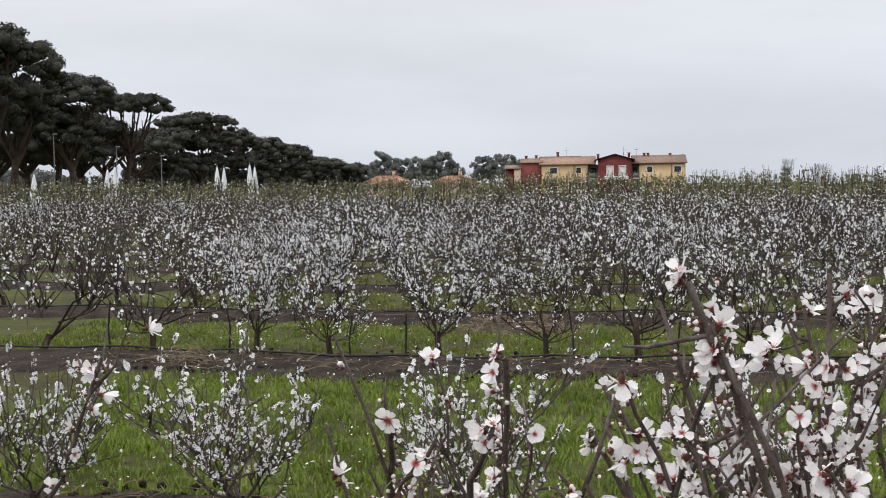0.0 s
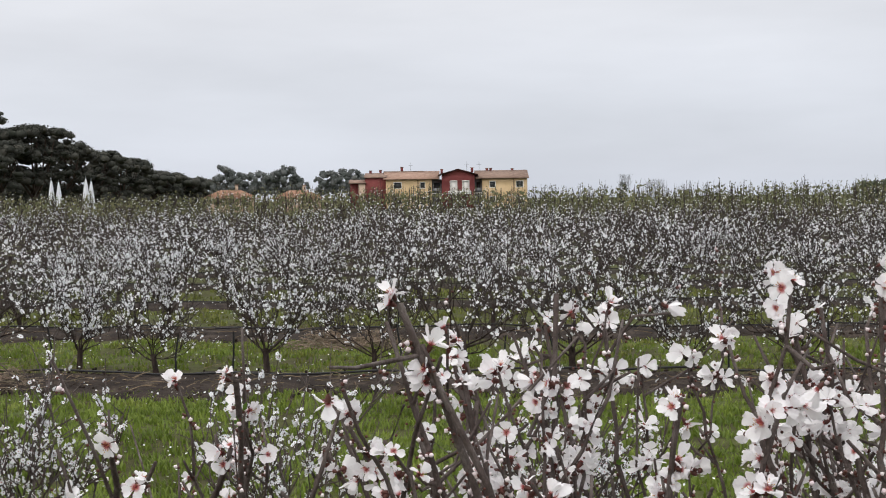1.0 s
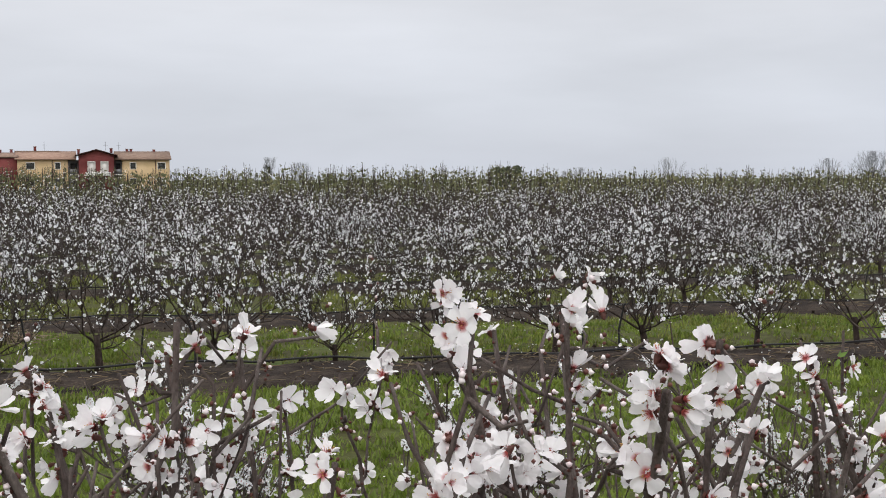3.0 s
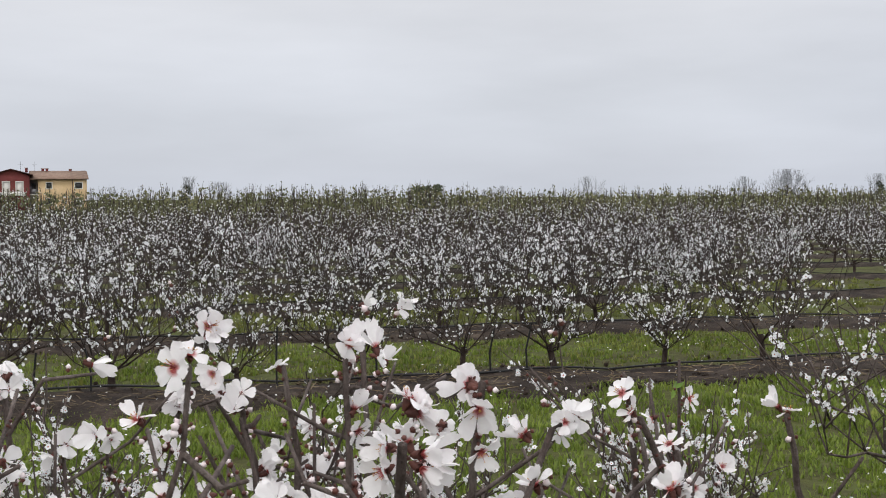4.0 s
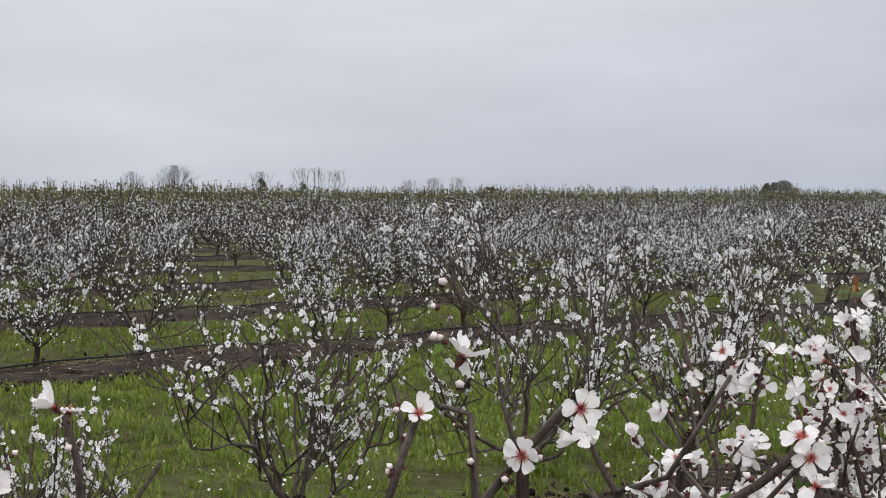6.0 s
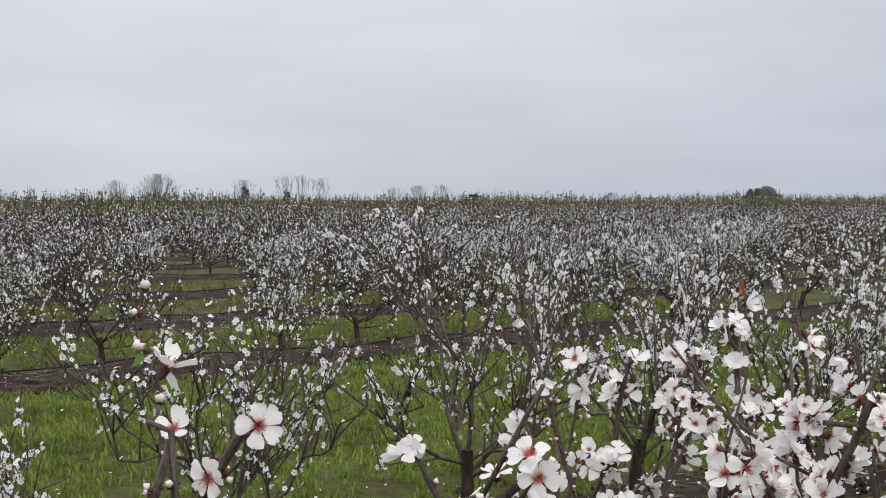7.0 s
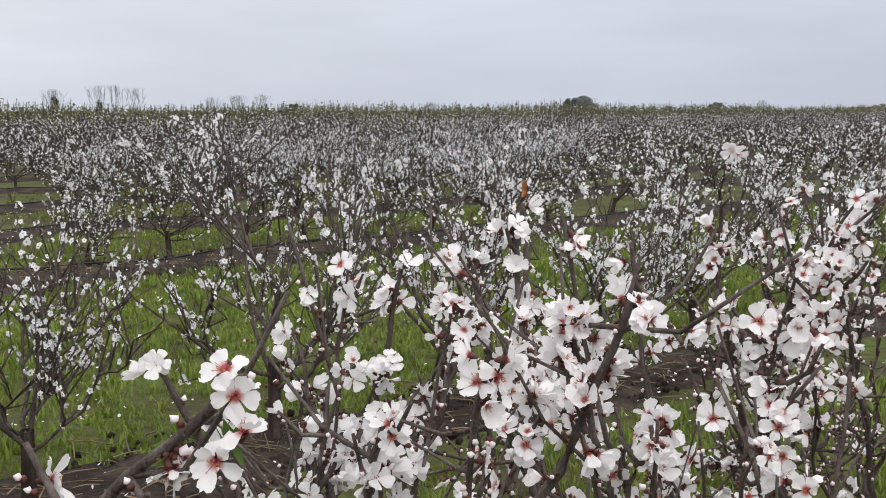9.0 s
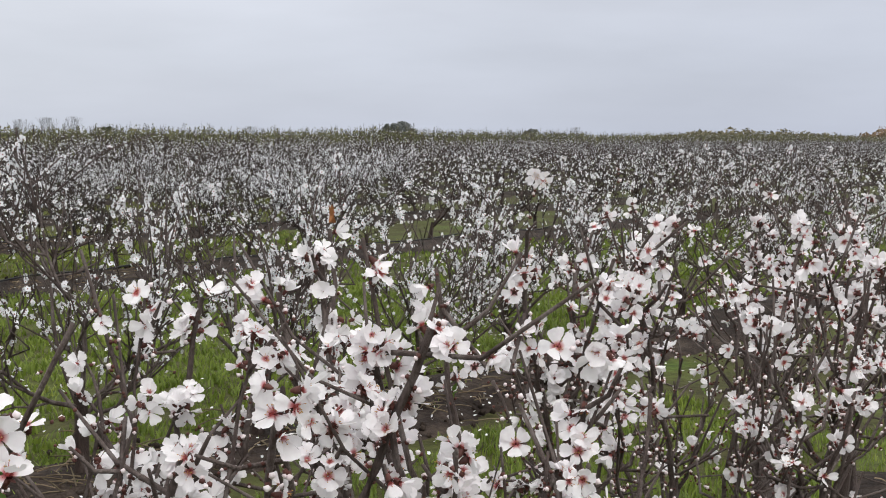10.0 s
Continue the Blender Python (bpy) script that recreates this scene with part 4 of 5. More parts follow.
def sapling_band():
    """The last rows: slim leafing whips, taller than the almond trees."""
    rng = np.random.default_rng(81)
    chunks = []
    for y0, step in ((73.5, 0.5), (75.0, 0.5), (77.0, 0.5), (79.5, 0.5)):
        for x in np.arange(-68, 235, step):
            x, y = x + rng.normal(0, 0.2), y0 + rng.normal(0, 0.3)
            h = rng.uniform(1.66, 2.1) * (1.1 + 0.16 / (1 + math.exp((x + 4) / 8)) + 0.06 * math.sin(x * 0.23) + 0.05 * math.sin(x * 0.07 + 1))
            if rng.random() < 0.12:
                h *= 1.09
            chunks.append((*tube([(x, y, 0), (x + rng.normal(0, 0.05), y, h * 0.6), (x + rng.normal(0, 0.1), y, h)], [0.03, 0.02, 0.008], 3), 0))
            n = 20
            z = h * rng.uniform(0.3, 1.0, n)
            w = 0.26 * (1.12 - z / h)
            p = np.stack([x + rng.normal(0, 1, n) * w, y + rng.normal(0, 1, n) * w, z], -1)
            v, f = scatter(p, rng.normal(0, 1, (n, 3)) * [1, 1, 0.5], rng.uniform(0.02, 0.042, n), FLAKE, FLAKE_F, rng)
            chunks.append((v, f, 1))
            q = np.stack([x + rng.normal(0, 0.2, 5), y + rng.normal(0, 0.2, 5), h * rng.uniform(0.45, 0.7, 5)], -1)
            v, f, mat = ribbons([([a, a + [rng.normal(0, 0.05), 0, h * rng.uniform(0.2, 0.36)]], [0.012, 0.006]) for a in q], 1.3, rng)
            chunks.append((v, f, 0))
            n3 = 22
            p = np.stack([x + rng.normal(0, 0.3, n3), y + rng.normal(0, 0.3, n3), h * rng.uniform(0.05, 0.86, n3)], -1)
            v, f = scatter(p, rng.normal(0, 1, (n3, 3)) * [1, 1, 0.4], rng.uniform(0.05, 0.092, n3), FLAKE, FLAKE_F, rng)
            chunks.append((v, f, 1))
            n2 = 7
            z = h * rng.uniform(0.3, 0.93, n2)
            v, f = scatter(np.stack([x + rng.normal(0, 0.2, n2), np.full(n2, y - 0.25), z], -1), rng.normal(0, 1, (n2, 3)), rng.uniform(0.022, 0.042, n2), FLAKE, FLAKE_F, rng)
            chunks.append((v, f, 2))
    ob = new("sapling_rows", mesh_of("sapling_rows", chunks, [TWIG, BAND_LEAF, PETAL_FAR]))
    tagged(ob, "distant band of slim leafing saplings with yellow-green foliage", "saplings", kind="stuff")


sapling_band()


def foliage(rng, blobs, per, size, shell=0.55):
    """Leaf flakes in a heap of blobs (centre, radii): mostly near their skins, the tops fuller than the undersides."""
    ps, ns = [], []
    for c, r in blobs:
        d = unit(rng.normal(0, 1, (per, 3)))
        d[:, 2] = np.where(d[:, 2] < -0.35, -d[:, 2], d[:, 2])
        k = rng.uniform(shell, 1.08, per)[:, None]
        ps.append(np.array(c) + d * k * np.array(r))
        ns.append(d + rng.normal(0, 0.5, (per, 3)))
    p = np.concatenate(ps)
    return scatter(p, np.concatenate(ns), rng.uniform(0.6, 1.3, len(p)) * size, FLAKE, FLAKE_F, rng)


def lumps(blobs, rng, part=0.86):
    """The dense inside of a crown: an uneven closed lump for each blob, as one chunk."""
    ring, turn = 5, 8
    la = np.linspace(-0.5, 0.5, ring) * np.pi
    lo = np.arange(turn) * 2 * np.pi / turn
    base = np.stack([np.cos(la)[:, None] * np.cos(lo), np.cos(la)[:, None] * np.sin(lo), np.repeat(np.sin(la)[:, None], turn, 1)], -1).reshape(-1, 3)
    i, j = np.meshgrid(np.arange(ring - 1), np.arange(turn), indexing="ij")
    quads = np.stack([i * turn + j, i * turn + (j + 1) % turn, (i + 1) * turn + (j + 1) % turn, (i + 1) * turn + j], -1).reshape(-1, 4)
    vs, fs = [], []
    for k, (c, r) in enumerate(blobs):
        vs.append(np.array(c) + base * np.array(r) * part * rng.uniform(0.82, 1.1, (len(base), 1)))
        fs.append(quads + k * len(base))
    return np.concatenate(vs), np.concatenate(fs), 0


def stone_pine(az, d, height, width, seed, thick=0.2, lean=0.0, skirt=0.0):
    """An umbrella pine: a leaning trunk that forks high up into a fan of limbs, under a broad shallow dome of dark pads of needles. skirt: a lower tier."""
    rng = np.random.default_rng(seed)
    x, y = far_at(az, d)
    t = thing("stone_pine", "tall dark-green umbrella pine with a bare forking trunk", "pine tree", "umbrella pines along the road", m=Matrix.Translation((x, y, 0)))
    R, top_z = width * 0.5, height
    fork = height * (0.46 - 0.3 * skirt)
    zs = np.linspace(-0.2, fork, 7)
    trunk = np.stack([lean * (zs / fork) ** 2 + 0.14 * np.sin(zs * 0.5 + seed), 0.14 * np.sin(zs * 0.4), zs], -1)
    piece("trunk", mesh_of("trunk", [tubes([(trunk, np.linspace(0.40, 0.27, 7))], 8)], [PINE_BARK], True), t)
    cx = trunk[-1, 0] * 1.4
    blobs = []
    tiers = [(1.0, top_z, 80, 1.0), (0.9, top_z - height * thick * 0.9, 50, 0.9), (0.8, top_z - height * thick * 1.7, 34, 0.9)][:1 + (skirt > 0) + (skirt > 0.5)]
    for spread, zt, count, full in tiers:
        for i in range(count):
            a, q = 2.4 * i + rng.normal(0, 0.3), math.sqrt((i + 0.4) / count) * spread * (1 + 0.12 * math.sin(3 * 2.4 * i + seed))
            rr = width * rng.uniform(0.055, 0.105) * full
            flat = rr * rng.uniform(0.5, 0.8)
            zc = zt - flat - height * thick * (0.30 * q ** 2.6 + 0.75 * rng.random() ** 1.6 * (1 - 0.5 * q))
            blobs.append(((cx + math.cos(a) * R * q * 0.93, math.sin(a) * R * q * 0.93, zc), (rr, rr, flat)))
    lines = []
    for i in range(11):
        a = 2 * np.pi * i / 11 + rng.normal(0, 0.2)
        q = rng.uniform(0.35, 0.8)
        e = np.array([cx + math.cos(a) * R * q, math.sin(a) * R * q, top_z - height * thick * (0.5 + 0.35 * q)])
        st = trunk[-1] - [0, 0, rng.uniform(0, 0.12) * height]
        st[:2] = [np.interp(st[2], zs, trunk[:, k]) for k in (0, 1)]
        s = np.linspace(0, 1, 7)[:, None]
        line = st * (1 - s) + e * s + np.array([math.cos(a), math.sin(a), -0.3]) * R * 0.10 * np.sin(s * np.pi) + rng.normal(0, 0.10, (7, 3)) * s
        lines.append((line, np.linspace(0.19, 0.07, 7)))
        for j in range(2):
            b = line[rng.integers(3, 6)]
            f = b + np.array([rng.normal(0, 0.16) * R, rng.normal(0, 0.16) * R, height * rng.uniform(0.07, 0.12)])
            lines.append((np.array([b, (b + f) / 2 + rng.normal(0, 0.08, 3), f]), [0.08, 0.06, 0.04]))
    for ln, r in lines:
        piece("limb", mesh_of("limb", [tubes([(ln, r)], 5)], [PINE_BARK], True), t)
    per = 95 if d < 170 else 30
    v, f = foliage(rng, blobs, per, 0.075 if d < 170 else 0.13, 0.8)
    piece("crown", mesh_of("crown", [lumps(blobs, rng, 0.76), (v, f, 0)], [PINE]), t, kind="stuff")


# seen along the road: azimuth, distance, height, breadth
for az, d, h, w, seed, thick, lean, skirt in (
        (36.9, 104, 14.9, 10.0, 101, 0.28, -0.6, 0.3), (36.1, 112, 14.0, 8.6, 102, 0.30, 0.6, 0.3), (36.8, 128, 11.0, 11.0, 117, 0.34, 0.3, 0.3), (35.5, 140, 11.0, 11.0, 119, 0.34, -0.2, 0.3),
        (34.3, 134, 10.6, 10.0, 118, 0.32, 0.4, 0), (33.5, 126, 13.1, 9.6, 103, 0.34, -0.5, 0.3), (33.3, 150, 10.6, 10.5, 104, 0.34, 0.3, 0.3), (32.4, 160, 9.8, 9.5, 120, 0.36, 0.3, 0),
        (31.4, 150, 12.9, 9.2, 105, 0.21, 0.7, 0), (31.0, 176, 9.4, 10.5, 106, 0.36, 0.2, 0), (29.9, 186, 10.8, 11.0, 107, 0.36, 0.3, 0.6), (28.2, 190, 13.2, 12.0, 108, 0.26, -0.4, 0.6),
        (27.1, 205, 11.6, 11.0, 109, 0.34, 0.2, 0.6), (25.8, 236, 11.5, 12.0, 110, 0.32, 0.3, 0.6), (24.6, 262, 10.9, 13.5, 111, 0.34, 0.2, 0.6), (23.4, 330, 10.2, 18.0, 112, 0.34, 0.2, 0.6),
        (22.2, 380, 9.8, 20.0, 113, 0.36, 0.2, 0.6), (21.2, 430, 8.9, 17.0, 114, 0.4, 0.2, 0.6)):
    stone_pine(az, d, h, w, seed, thick, lean, skirt)


def leafy_tree(az, d, height, width, seed, mat=HAZED_LEAF, label="distant broadleaf tree in full leaf, its green greyed for haze", per=64, name="leafy_tree", category="tree"):
    rng = np.random.default_rng(seed)
    x, y = far_at(az, d)
    t = thing(name, label, category, m=Matrix.Translation((x, y, 0)))
    zs = np.linspace(-0.2, height * 0.5, 4)
    piece("trunk", mesh_of("trunk", [tubes([(np.stack([0.02 * zs, 0 * zs, zs], -1), np.linspace(0.3, 0.15, 4))], 6)], [PINE_BARK], True), t)
    blobs = []
    for i in range(54):
        a, r = rng.uniform(0, 6.28), width * 0.44 * rng.uniform(0.02, 1) ** 0.6
        rr = min(width * rng.uniform(0.07, 0.14), height * 0.22)
        z = (height - rr) * math.sqrt(max(0.05, 1 - (2 * r / width) ** 4)) * rng.uniform(0.25, 1.0) ** 0.7
        blobs.append(((math.cos(a) * r, math.sin(a) * r, z), (rr, rr, rr * 0.95)))
    v, f = foliage(rng, blobs, per, 0.0095 * width + 0.05, 0.6)
    piece("crown", mesh_of("crown", [lumps(blobs, rng, 0.72), (v, f, 0)], [mat]), t, kind="stuff")


for az, d, h, w, seed in ((20.1, 330, 11.4, 8.5, 121), (19.3, 340, 9.8, 9.5, 122), (18.4, 330, 10.0, 9.5, 123), (17.5, 330, 11.2, 9.0, 124), (16.9, 340, 8.6, 6.5, 125),
                          (15.7, 300, 8.8, 6.0, 126), (15.1, 300, 9.7, 7.5, 127), (14.4, 320, 9.6, 8.0, 128)):
    leafy_tree(az, d, h, w, seed)
leafy_tree(35.6, 210, 5.5, 16, 129)
SCRUB = "dense dark evergreen thicket under the pines"
for az, d, h, w, seed in ((30.6, 270, 7.0, 14, 130), (29.4, 290, 8.5, 16, 131), (28.2, 300, 8.5, 16, 137), (27.0, 320, 8.5, 17, 138), (25.9, 340, 8.0, 17, 139), (24.8, 360, 7.5, 18, 140), (23.6, 440, 7.0, 20, 157), (22.4, 470, 6.5, 20, 158), (33.2, 220, 4.6, 8, 159)):
    leafy_tree(az, d, h, w, seed, PINE, SCRUB, 44, "evergreen_thicket", "thicket")
FAR_BUSH = material("bush_leaves", ((0.3, (0.045, 0.06, 0.035)), (0.7, (0.09, 0.11, 0.065))), 0.4, rough=0.8, spread="island", leafy=0.1)
DARK = "dark green rounded bush on the skyline"
leafy_tree(-8.41, 95, 2.75, 3.0, 132, FAR_BUSH, DARK, 110, "bush", "bush")
# the two bushes at 260 m take the leaf colour with haze in it
leafy_tree(-50.65, 260, 4.6, 7.6, 133, HAZED_LEAF, DARK, 110, "bush", "bush")
leafy_tree(-56.6, 260, 3.2, 4.4, 135, HAZED_LEAF, DARK, 90, "bush", "bush")
leafy_tree(-38.0, 150, 2.5, 1.8, 136, FAR_BUSH, DARK, 70, "bush", "bush")


def bare_tree(az, d, height, width, seed, limbs=46, fan=1.15, thick=1.0, ivy=0.0):
    """A leafless tree with fine upswept twigs."""
    rng = np.random.default_rng(seed)
    x, y = far_at(az, d)
    t = thing("bare_tree", "distant leafless tree with fine twigs, coloured pale blue-grey for haze", "tree", "bare trees on the skyline", m=Matrix.Translation((x, y, 0)))
    # trunk and crown share the colour that carries the painted haze
    mat = HAZED_TWIG
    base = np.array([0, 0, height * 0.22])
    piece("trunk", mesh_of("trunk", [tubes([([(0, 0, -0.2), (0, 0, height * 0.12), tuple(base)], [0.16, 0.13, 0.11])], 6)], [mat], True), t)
    lines = []
    for i in range(limbs):
        a, lean_ = rng.uniform(0, 6.28), rng.uniform(0.0, fan)
        k = rng.uniform(0.72, 1.0)
        e = np.array([math.cos(a) * math.sin(lean_) * width * 0.5, math.sin(a) * math.sin(lean_) * width * 0.5, base[2] + (height - base[2]) * math.cos(lean_ * 0.85)]) * [k, k, 1]
        m = base + (e - base) * 0.5 + np.array([math.cos(a), math.sin(a), -0.3]) * 0.06 * width + rng.normal(0, 0.04, 3) * width
        lines.append(([base, m, e], np.array([0.045, 0.026, 0.010]) * thick))
        for j in range(5 if limbs > 20 else 8):
            s = m + (e - m) * rng.uniform(0.1, 0.9)
            q = s + (e - m) * rng.uniform(0.25, 0.5) + rng.normal(0, 0.05, 3) * width
            q[2] = min(q[2], height)
            lines.append(([s, (s + q) / 2, q], np.array([0.016, 0.012, 0.008]) * thick))
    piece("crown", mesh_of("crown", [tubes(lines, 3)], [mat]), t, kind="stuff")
    if ivy:
        v, f = foliage(rng, [((rng.normal(0, 0.05 * width), 0, height * q), (width * 0.07, width * 0.07, height * 0.1)) for q in np.linspace(0.2, ivy, 7)], 60, 0.09, 0.2)
        piece("ivy", mesh_of("ivy", [(v, f, 0)], [FAR_BUSH]), t, None, "dark ivy round the trunk", kind="stuff")


for az, d, h, w, seed, limbs, fan, ivy in (
        (2.35, 170, 4.6, 5.0, 141, 16, 0.8, 0.7), (0.9, 190, 4.2, 5.5, 142, 24, 1.15, 0), (-4.6, 200, 2.9, 5.5, 143, 22, 1.15, 0), (-11.6, 200, 3.4, 6.5, 144, 24, 1.15, 0),
        (-15.5, 170, 4.4, 6.0, 145, 22, 1.1, 0), (-22.2, 200, 4.6, 5.6, 146, 30, 1.0, 0), (-24.06, 200, 5.6, 8.0, 147, 80, 1.3, 0.35), (-27.85, 150, 4.0, 4.4, 148, 16, 0.8, 0.72),
        (-29.6, 190, 5.2, 6.0, 149, 12, 0.7, 0.5), (-30.3, 190, 5.3, 4.6, 150, 12, 0.6, 0), (-31.1, 210, 5.2, 7.0, 151, 14, 0.9, 0), (-34.4, 260, 4.2, 6.0, 152, 28, 1.0, 0),
        (-35.5, 260, 4.6, 7.0, 153, 30, 1.0, 0), (-36.5, 260, 4.8, 6.0, 154, 24, 1.0, 0), (-44.0, 280, 3.4, 6.0, 155, 20, 1.1, 0), (-58.5, 240, 3.4, 4.5, 156, 16, 1.1, 0)):
    bare_tree(az, d, h, w, seed, limbs, fan, 0.9 if d < 180 else 1.15, ivy)


def low_rise(az0, az1, d, height, seed, mat, label):
    """A long low wooded rise on the skyline."""
    rng = np.random.default_rng(seed)
    blobs = []
    for az in np.arange(az0, az1, -0.18):
        x, y = far_at(az, d + rng.normal(0, 6))
        h = height * (0.55 + 0.45 * math.sin((az - az0) / (az1 - az0) * math.pi)) * rng.uniform(0.8, 1.1)
        blobs.append(((x, y, h * 0.4), (1.6, 1.6, h * 0.6)))
    v, f = foliage(rng, blobs, 90, 0.22, 0.4)
    ob = new("hedge_line", mesh_of("hedge_line", [(v, f, 0)], [mat]))
    tagged(ob, label, "hedge", kind="stuff")


HEDGE = material("dull_hedge", ((0.3, (0.14, 0.13, 0.08)), (0.7, (0.24, 0.22, 0.15))), 0.3, rough=0.9, spread="island")
RUST = material("rusty_hedge", ((0.3, (0.19, 0.135, 0.09)), (0.7, (0.28, 0.21, 0.15))), 0.3, rough=0.9, spread="island")
low_rise(-61.6, -70.8, 260, 3.4, 161, HEDGE, "distant long line of dull green-brown scrub")
low_rise(-70.6, -74.5, 250, 4.2, 162, RUST, "distant line of rust-brown scrub")


# ---- the villa ----
def box(x0, x1, y0, y1, z0, z1):
    v = [(x, y, z) for z in (z0, z1) for y in (y0, y1) for x in (x0, x1)]
    f = [(0, 2, 3, 1), (4, 5, 7, 6), (0, 1, 5, 4), (2, 6, 7, 3), (0, 4, 6, 2), (1, 3, 7, 5)]
    return np.array(v, float), np.array(f)


def block(name, parent, mat, *dims, label=""):
    return piece(name, mesh_of(name, [(*box(*dims), 0)], [mat]), parent, label=label)


def pierced(x0, x1, y0, y1, z0, z1, holes):
    """A slab from y0 to y1 with openings (x0, x1, z0, z1) through it, as one closed skin."""
    xs = sorted({x0, x1, *[h[0] for h in holes], *[h[1] for h in holes]})
    zs = sorted({z0, z1, *[h[2] for h in holes], *[h[3] for h in holes]})
    full = {(i, k) for i in range(len(xs) - 1) for k in range(len(zs) - 1)
            if not any(h[0] <= xs[i] and xs[i + 1] <= h[1] and h[2] <= zs[k] and zs[k + 1] <= h[3] for h in holes)}
    index, faces = {}, []

    def corner(i, side, k):
        return index.setdefault((i, side, k), len(index))

    for i, k in sorted(full):
        faces.append((corner(i, 0, k), corner(i + 1, 0, k), corner(i + 1, 0, k + 1), corner(i, 0, k + 1)))
        faces.append((corner(i + 1, 1, k), corner(i, 1, k), corner(i, 1, k + 1), corner(i + 1, 1, k + 1)))
        for di, dk, a, b in ((-1, 0, (i, k + 1), (i, k)), (1, 0, (i + 1, k), (i + 1, k + 1)), (0, -1, (i, k), (i + 1, k)), (0, 1, (i + 1, k + 1), (i, k + 1))):
            if (i + di, k + dk) not in full:
                faces.append((corner(a[0], 0, a[1]), corner(a[0], 1, a[1]), corner(b[0], 1, b[1]), corner(b[0], 0, b[1])))
    v = np.array([(xs[i], (y0, y1)[side], zs[k]) for i, side, k in index])
    return v, np.array(faces)


def wall_with_holes(name, parent, mat, x0, x1, y, z0, z1, holes, thick=0.3):
    return piece(name, mesh_of(name, [(*pierced(x0, x1, y, y + thick, z0, z1, holes), 0)], [mat]), parent)


def window_unit(parent, x0, x1, z0, z1, y, shutter=False):
    g = 0.13
    v, f = pierced(x0 - g, x1 + g, y - 0.05, y + 0.0, z0 - g, z1 + g, [(x0, x1, z0, z1)])
    w = piece("window", mesh_of("window", [(v, f, 0)], [TRIM]), parent)
    piece("pane", mesh_of("pane", [(*box(x0, x1, y + 0.14, y + 0.18, z0, z1), 0)], [TRIM if shutter else GLASS]), w)


def gable(parent, name, mat, x0, x1, y0, y1, z0, z1, over=0.5, along="x", thick=0.16):
    """A pitched roof of two thick slopes and its gable ends."""
    chunks = []
    if along == "x":
        ym = (y0 + y1) / 2
        prof = [(y0 - over, z0), (ym, z1), (y1 + over, z0)]
        for (ya, za), (yb, zb) in zip(prof, prof[1:]):
            v = [(x, yy, zz + t) for t in (0, thick) for x in (x0 - over, x1 + over) for yy, zz in ((ya, za), (yb, zb))]
            chunks.append((np.array(v), [(0, 1, 3, 2), (4, 6, 7, 5), (0, 2, 6, 4), (1, 5, 7, 3), (0, 4, 5, 1), (2, 3, 7, 6)], 0))
    else:
        xm = (x0 + x1) / 2
        prof = [(x0 - over, z0), (xm, z1), (x1 + over, z0)]
        for (xa, za), (xb, zb) in zip(prof, prof[1:]):
            v = [(xx, yy, zz + t) for t in (0, thick) for yy in (y0 - over, y1 + over) for xx, zz in ((xa, za), (xb, zb))]
            chunks.append((np.array(v), [(0, 2, 3, 1), (4, 5, 7, 6), (0, 4, 6, 2), (1, 3, 7, 5), (0, 1, 5, 4), (2, 6, 7, 3)], 0))
    return piece(name, mesh_of(name, chunks, [mat]), parent)


